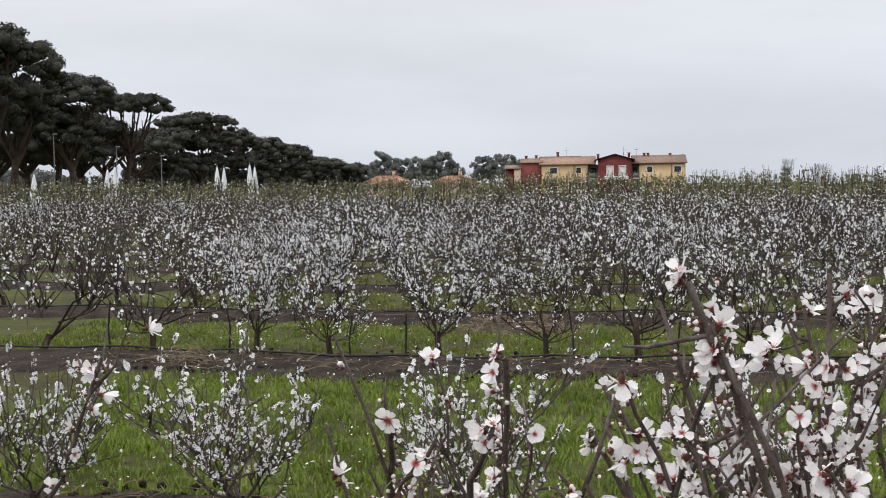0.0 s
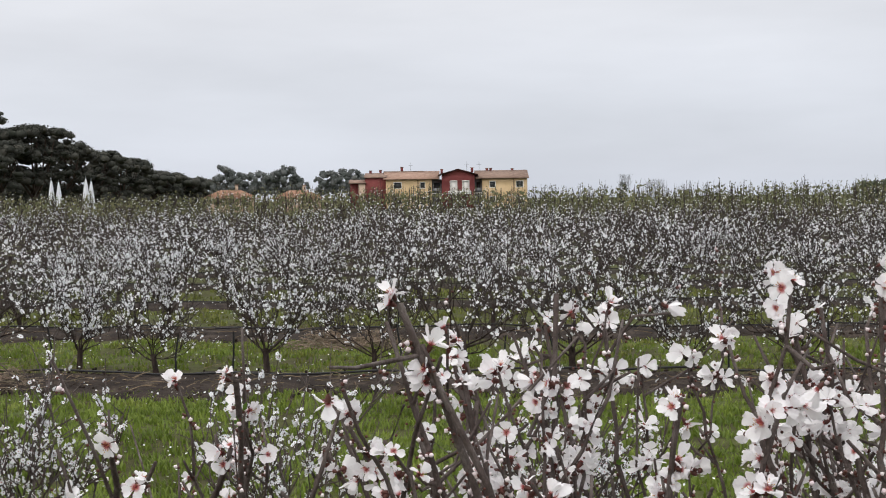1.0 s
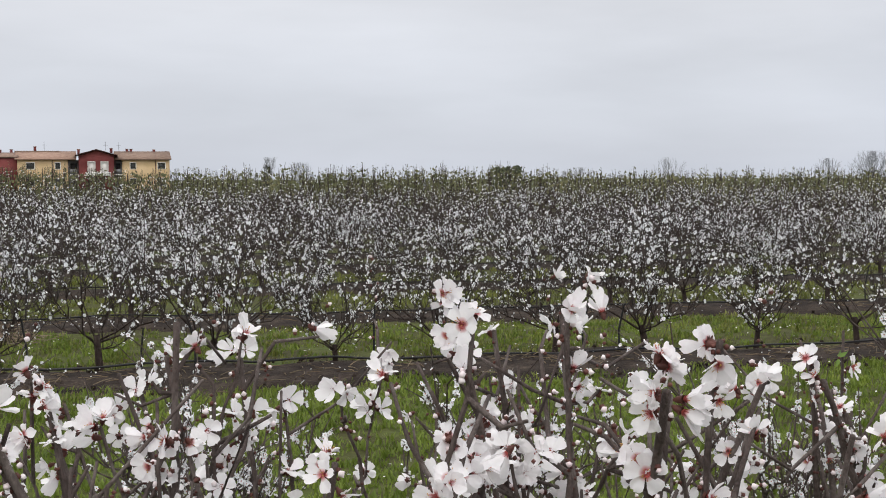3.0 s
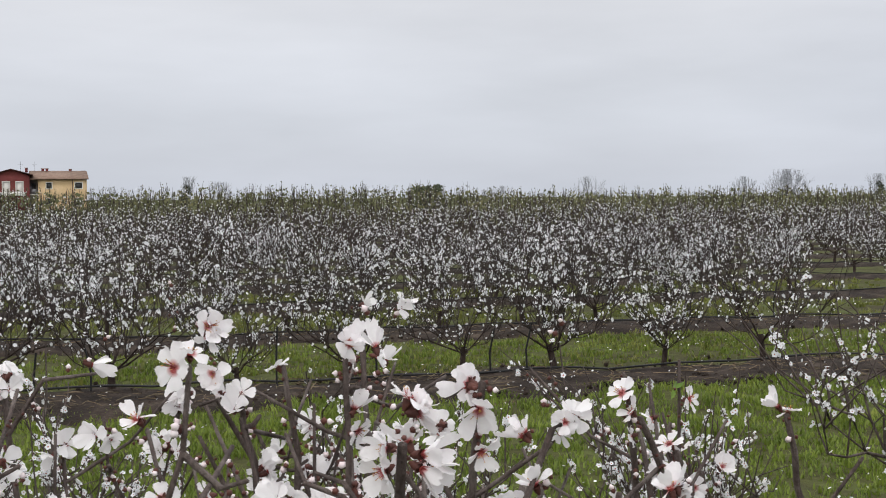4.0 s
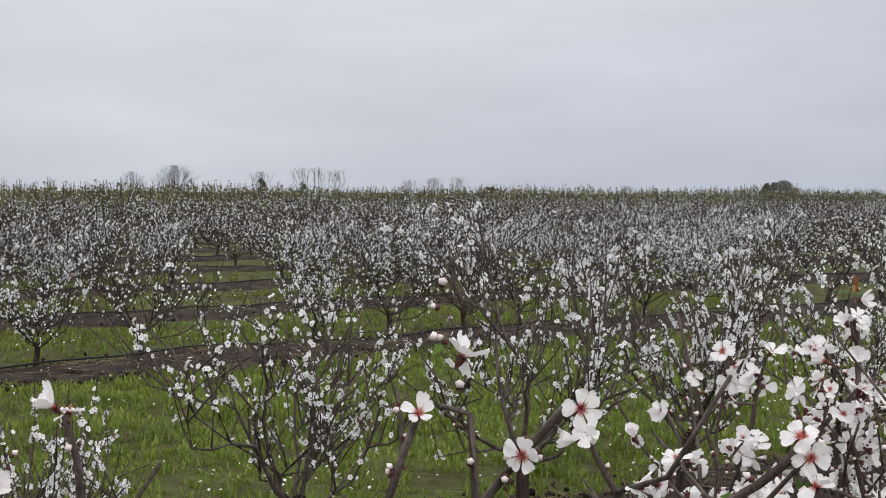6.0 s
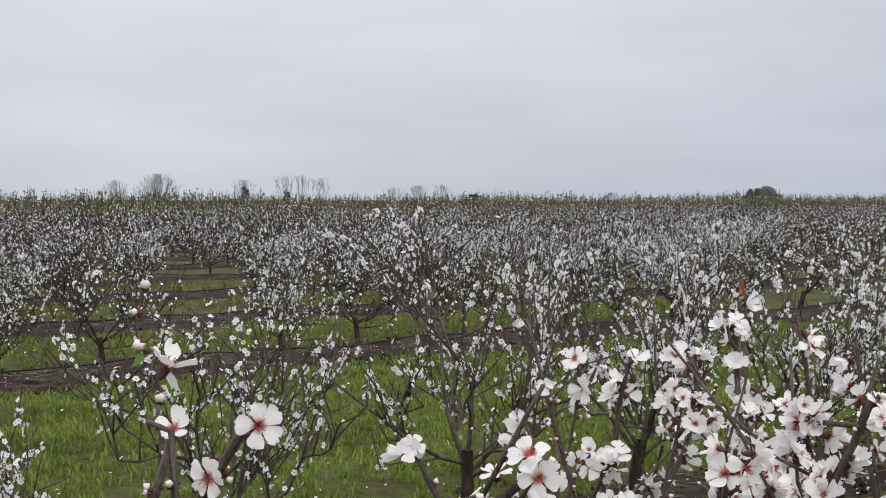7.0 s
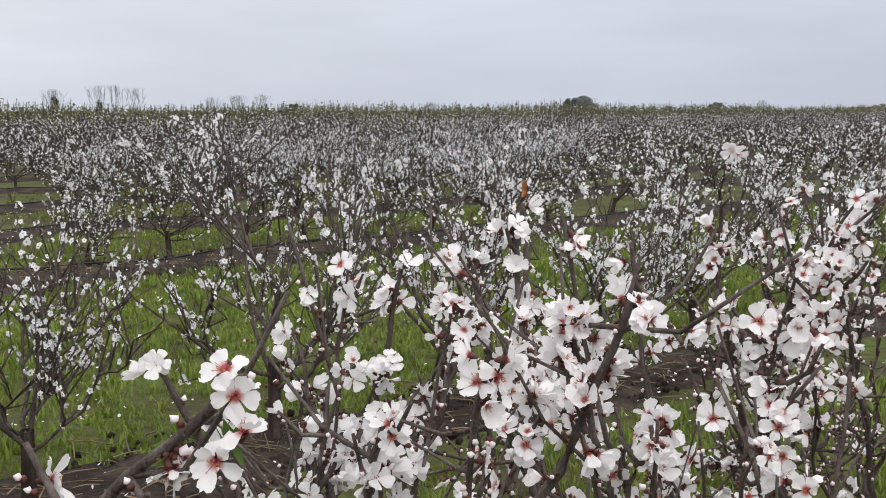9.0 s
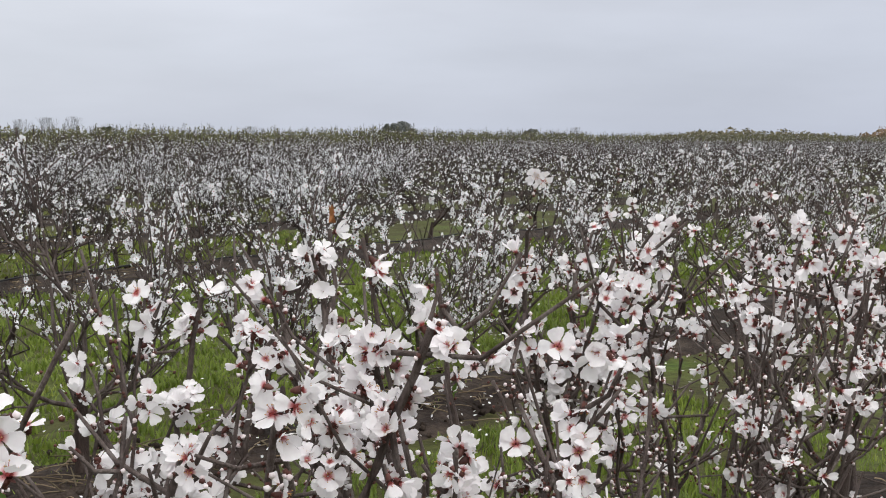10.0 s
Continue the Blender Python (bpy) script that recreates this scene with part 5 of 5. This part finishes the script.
def villa():
    ax, ay = far_at(14.6, 225)
    bx, by = far_at(6.62, 225)
    turn = math.atan2(by - ay, bx - ax)
    k = math.hypot(bx - ax, by - ay) / 32.4
    t = thing("villa", "long two-storey villa in yellow and dark red render under clay roofs", "house",
              m=Matrix.Translation((ax, ay, 0)) @ Matrix.Rotation(turn, 4, "Z") @ Matrix.Scale(k, 4))
    def w(x0, x1, z0=3.75, z1=4.75):
        return (x0, x1, z0, z1)
    # two long yellow wings, the storey below hidden by the orchard
    for x0, x1, holes in ((6.6, 15.0, [w(8.1, 9.4), w(12.9, 13.7), w(8.1, 9.4, 0.8, 2.0), w(12.9, 13.7, 0.8, 2.0)]),
                          (24.2, 32.4, [w(25.6, 26.5), w(30.4, 31.6), w(25.6, 26.5, 0.8, 2.0), w(30.4, 31.6, 0.8, 2.0)])):
        wall_with_holes("wall", t, YELLOW, x0, x1, 0, 0, 5.3, holes)
        block("wall", t, YELLOW, x0, x1, 8.7, 9.0, 0, 5.3)
        block("wall", t, YELLOW, x0, x0 + 0.3, 0.3, 8.7, 0, 5.3)
        block("wall", t, YELLOW, x1 - 0.3, x1, 0.3, 8.7, 0, 5.3)
        block("drainpipe", t, ROOF_DARK, (x0 + x1) / 2 + 1.6, (x0 + x1) / 2 + 1.72, -0.12, -0.01, 0, 5.2)
        for h in holes:
            window_unit(t, *h, 0)
    gable(t, "roof", ROOF, 6.7, 15.9, 0, 9, 5.3, 6.75)
    gable(t, "roof", ROOF, 23.4, 32.2, 0, 9, 5.3, 6.75)
    block("roof_ridge", t, ROOF, 6.0, 13.6, 4.2, 6.4, 6.5, 6.95)
    # recessed balconies
    for x0, x1 in ((15.0, 16.8), (22.8, 24.2)):
        # back wall coloured as if in the shade of the recess
        block("wall", t, SHADE_WALL, x0, x1, 1.6, 1.9, 0, 5.3)
        block("balcony", t, TRIM, x0, x1, 0.1, 1.6, 2.6, 2.8)
        block("railing", t, METAL, x0, x1, 0.12, 0.16, 2.8, 3.7)
        block("balcony_door", t, GLASS, x0 + 0.4, x1 - 0.3, 1.54, 1.6, 2.8, 4.7)
    # red middle with its own dark gable
    doors = [w(18.4, 19.5, 2.8, 4.9), w(20.6, 21.7, 2.8, 4.9)]
    wall_with_holes("wall", t, RED, 16.8, 22.8, -0.8, 0, 6.0, doors)
    block("wall", t, RED, 16.8, 17.1, -0.5, 8, 0, 6.0)
    block("wall", t, RED, 22.5, 22.8, -0.5, 8, 0, 6.0)
    v = np.array([(16.8, -0.8, 6.0), (22.8, -0.8, 6.0), (19.8, -0.8, 6.95), (16.8, -0.5, 6.0), (22.8, -0.5, 6.0), (19.8, -0.5, 6.95)])
    piece("gable_wall", mesh_of("gable_wall", [(v, [(0, 1, 2), (3, 5, 4)], 0), (v, [(0, 2, 5, 3), (1, 4, 5, 2)], 0)], [RED]), t)
    gable(t, "gable_roof", ROOF_DARK, 16.8, 22.8, -0.8, 8, 6.0, 7.0, 0.6, "y")
    for h in doors:
        window_unit(t, *h, -0.8, True)
    block("balcony", t, TRIM, 17.9, 22.2, -2.0, -0.8, 2.5, 2.75)
    block("railing", t, TRIM, 17.9, 22.2, -2.0, -1.92, 2.75, 3.15)
    # red and pale blocks at the other end
    block("wall", t, RED, 2.8, 6.6, 0.6, 8.0, 0, 5.7)
    block("wall", t, PALE, 1.6, 2.8, 0.4, 6.0, 0, 4.6)
    block("wall", t, RED, 0.0, 1.6, 1.2, 6.0, 0, 4.7)
    gable(t, "roof", ROOF, 2.9, 6.5, 0.6, 8, 5.7, 6.5, 0.3)
    gable(t, "roof", ROOF, 0.1, 2.6, 0.4, 6, 4.7, 5.3, 0.3)
    for x, y, z in ((3.4, 4, 6.3), (5.2, 5, 6.4), (9.2, 4.6, 6.9), (16.6, 3, 6.4), (22.2, 3, 6.6), (25.0, 4.4, 6.5), (25.7, 4.4, 6.5), (29.7, 4.4, 6.4), (32.0, 4.6, 6.1)):
        c = block("chimney", t, RED, x, x + 0.45, y, y + 0.45, z, z + 0.75)
        block("cap", c, ROOF, x - 0.08, x + 0.53, y - 0.08, y + 0.53, z + 0.75, z + 0.85)
    for x in (11.0, 21.5, 23.8):
        piece("aerial", mesh_of("aerial", [tubes([([(x, 5, 6.3), (x, 5, 7.4), (x, 5, 8.6)], [0.03, 0.03, 0.02]), ([(x - 0.4, 5, 8.0), (x, 5, 8.0), (x + 0.4, 5, 8.0)], [0.02, 0.02, 0.02])], 4)], [METAL]), t)


villa()


def bungalow(az0, az1, d, height, label):
    x0, y0 = far_at(az0, d)
    x1, y1 = far_at(az1, d)
    ln = math.hypot(x1 - x0, y1 - y0)
    t = thing("bungalow", label, "house", m=Matrix.Translation((x0, y0, 0)) @ Matrix.Rotation(math.atan2(y1 - y0, x1 - x0), 4, "Z"))
    wall_with_holes("wall", t, PALE, 0, ln, 0, 0, height - 1.3, [(ln * 0.2, ln * 0.3, 1.0, height - 1.6), (ln * 0.7, ln * 0.8, 1.0, height - 1.6)])
    block("wall", t, PALE, 0, ln, 6.7, 7.0, 0, height - 1.3)
    for x in (0, ln - 0.3):
        block("wall", t, PALE, x, x + 0.3, 0.3, 6.7, 0, height - 1.3)
    e0, e1 = height - 1.32, height - 1.2
    v = np.array([(x, y, z) for z in (e0, e1) for x, y in ((-0.5, -0.5), (ln + 0.5, -0.5), (ln + 0.5, 7.5), (-0.5, 7.5))] + [(ln * 0.3, 3.5, height), (ln * 0.72, 3.5, height)])
    piece("roof", mesh_of("roof", [(v, [(3, 2, 1, 0), (0, 1, 5, 4), (1, 2, 6, 5), (2, 3, 7, 6), (3, 0, 4, 7), (4, 5, 9, 8), (6, 7, 8, 9)], 0), (v, [(5, 6, 9), (7, 4, 8)], 0)], [ROOF_ORANGE]), t)
    block("dormer", t, PALE, ln * 0.72, ln * 0.82, 1.2, 2.6, e1, e1 + 0.75)
    c = block("chimney", t, PALE, ln * 0.6, ln * 0.6 + 0.5, 3, 3.5, height - 0.3, height + 0.7)
    block("cap", c, ROOF, ln * 0.6 - 0.08, ln * 0.6 + 0.58, 2.92, 3.58, height + 0.7, height + 0.82)


bungalow(21.0, 18.8, 190, 3.4, "low distant house with an orange clay tile roof")
bungalow(17.9, 15.9, 190, 3.25, "low distant house with an orange clay tile roof")
bungalow(38.2, 36.5, 160, 3.0, "low distant house with an orange clay tile roof")


# ---- white parasols and lamp posts before the pines ----
def closed_parasol(az, d, height, width):
    """A tall closed canvas parasol: slim, folded in pleats, on a pole."""
    x, y = far_at(az, d)
    t = thing("closed_parasol", "tall closed white canvas parasol", "parasol", "white parasols before the pines", m=Matrix.Translation((x, y, 0)))
    g = np.arange(16) * 2 * np.pi / 16
    pleat = 1 + 0.22 * np.cos(g * 8)
    zs = np.array([0.9, 1.3, 1.9, 2.6, 3.2, 3.6]) / 3.6 * height
    rs = np.array([0.34, 0.42, 0.36, 0.25, 0.13, 0.02]) * width
    v = np.stack([rs[:, None] * pleat * np.cos(g), rs[:, None] * pleat * np.sin(g), np.repeat(zs[:, None], 16, 1)], -1).reshape(-1, 3)
    i, j = np.meshgrid(np.arange(5), np.arange(16), indexing="ij")
    f = np.stack([i * 16 + j, i * 16 + (j + 1) % 16, (i + 1) * 16 + (j + 1) % 16, (i + 1) * 16 + j], -1).reshape(-1, 4)
    piece("canopy", mesh_of("canopy", [(v, f, 0)], [CANVAS], True), t)
    piece("pole", mesh_of("pole", [tubes([([(0, 0, 0), (0, 0, 1.0), (0, 0, height + 0.1)], [0.05, 0.05, 0.03])], 8)], [METAL], True), t)


for az, h, w in ((27.45, 3.5, 0.62), (27.15, 3.35, 0.62), (26.02, 3.6, 0.66), (25.8, 3.4, 0.62), (32.15, 3.3, 0.7), (31.85, 3.5, 0.7), (35.2, 3.0, 0.7), (32.9, 3.0, 0.5)):
    closed_parasol(az, 97, h, w)


def lamp_post(az, d, height):
    x, y = far_at(az, d)
    t = thing("lamp_post", "thin grey metal lamp post with a small head", "lamp post", "lamp posts along the road", m=Matrix.Translation((x, y, 0)))
    piece("pole", mesh_of("pole", [tubes([([(0, 0, -0.1), (0, 0, height * 0.5), (0, 0, height)], [0.05, 0.042, 0.035])], 8)], [METAL], True), t)
    piece("lamp_head", mesh_of("lamp_head", [(*box(-0.08, 0.25, -0.08, 0.08, height, height + 0.1), 0)], [METAL]), t)


for az, h in ((34.35, 6.0), (31.75, 5.0), (29.85, 4.3)):
    lamp_post(az, 102, h)
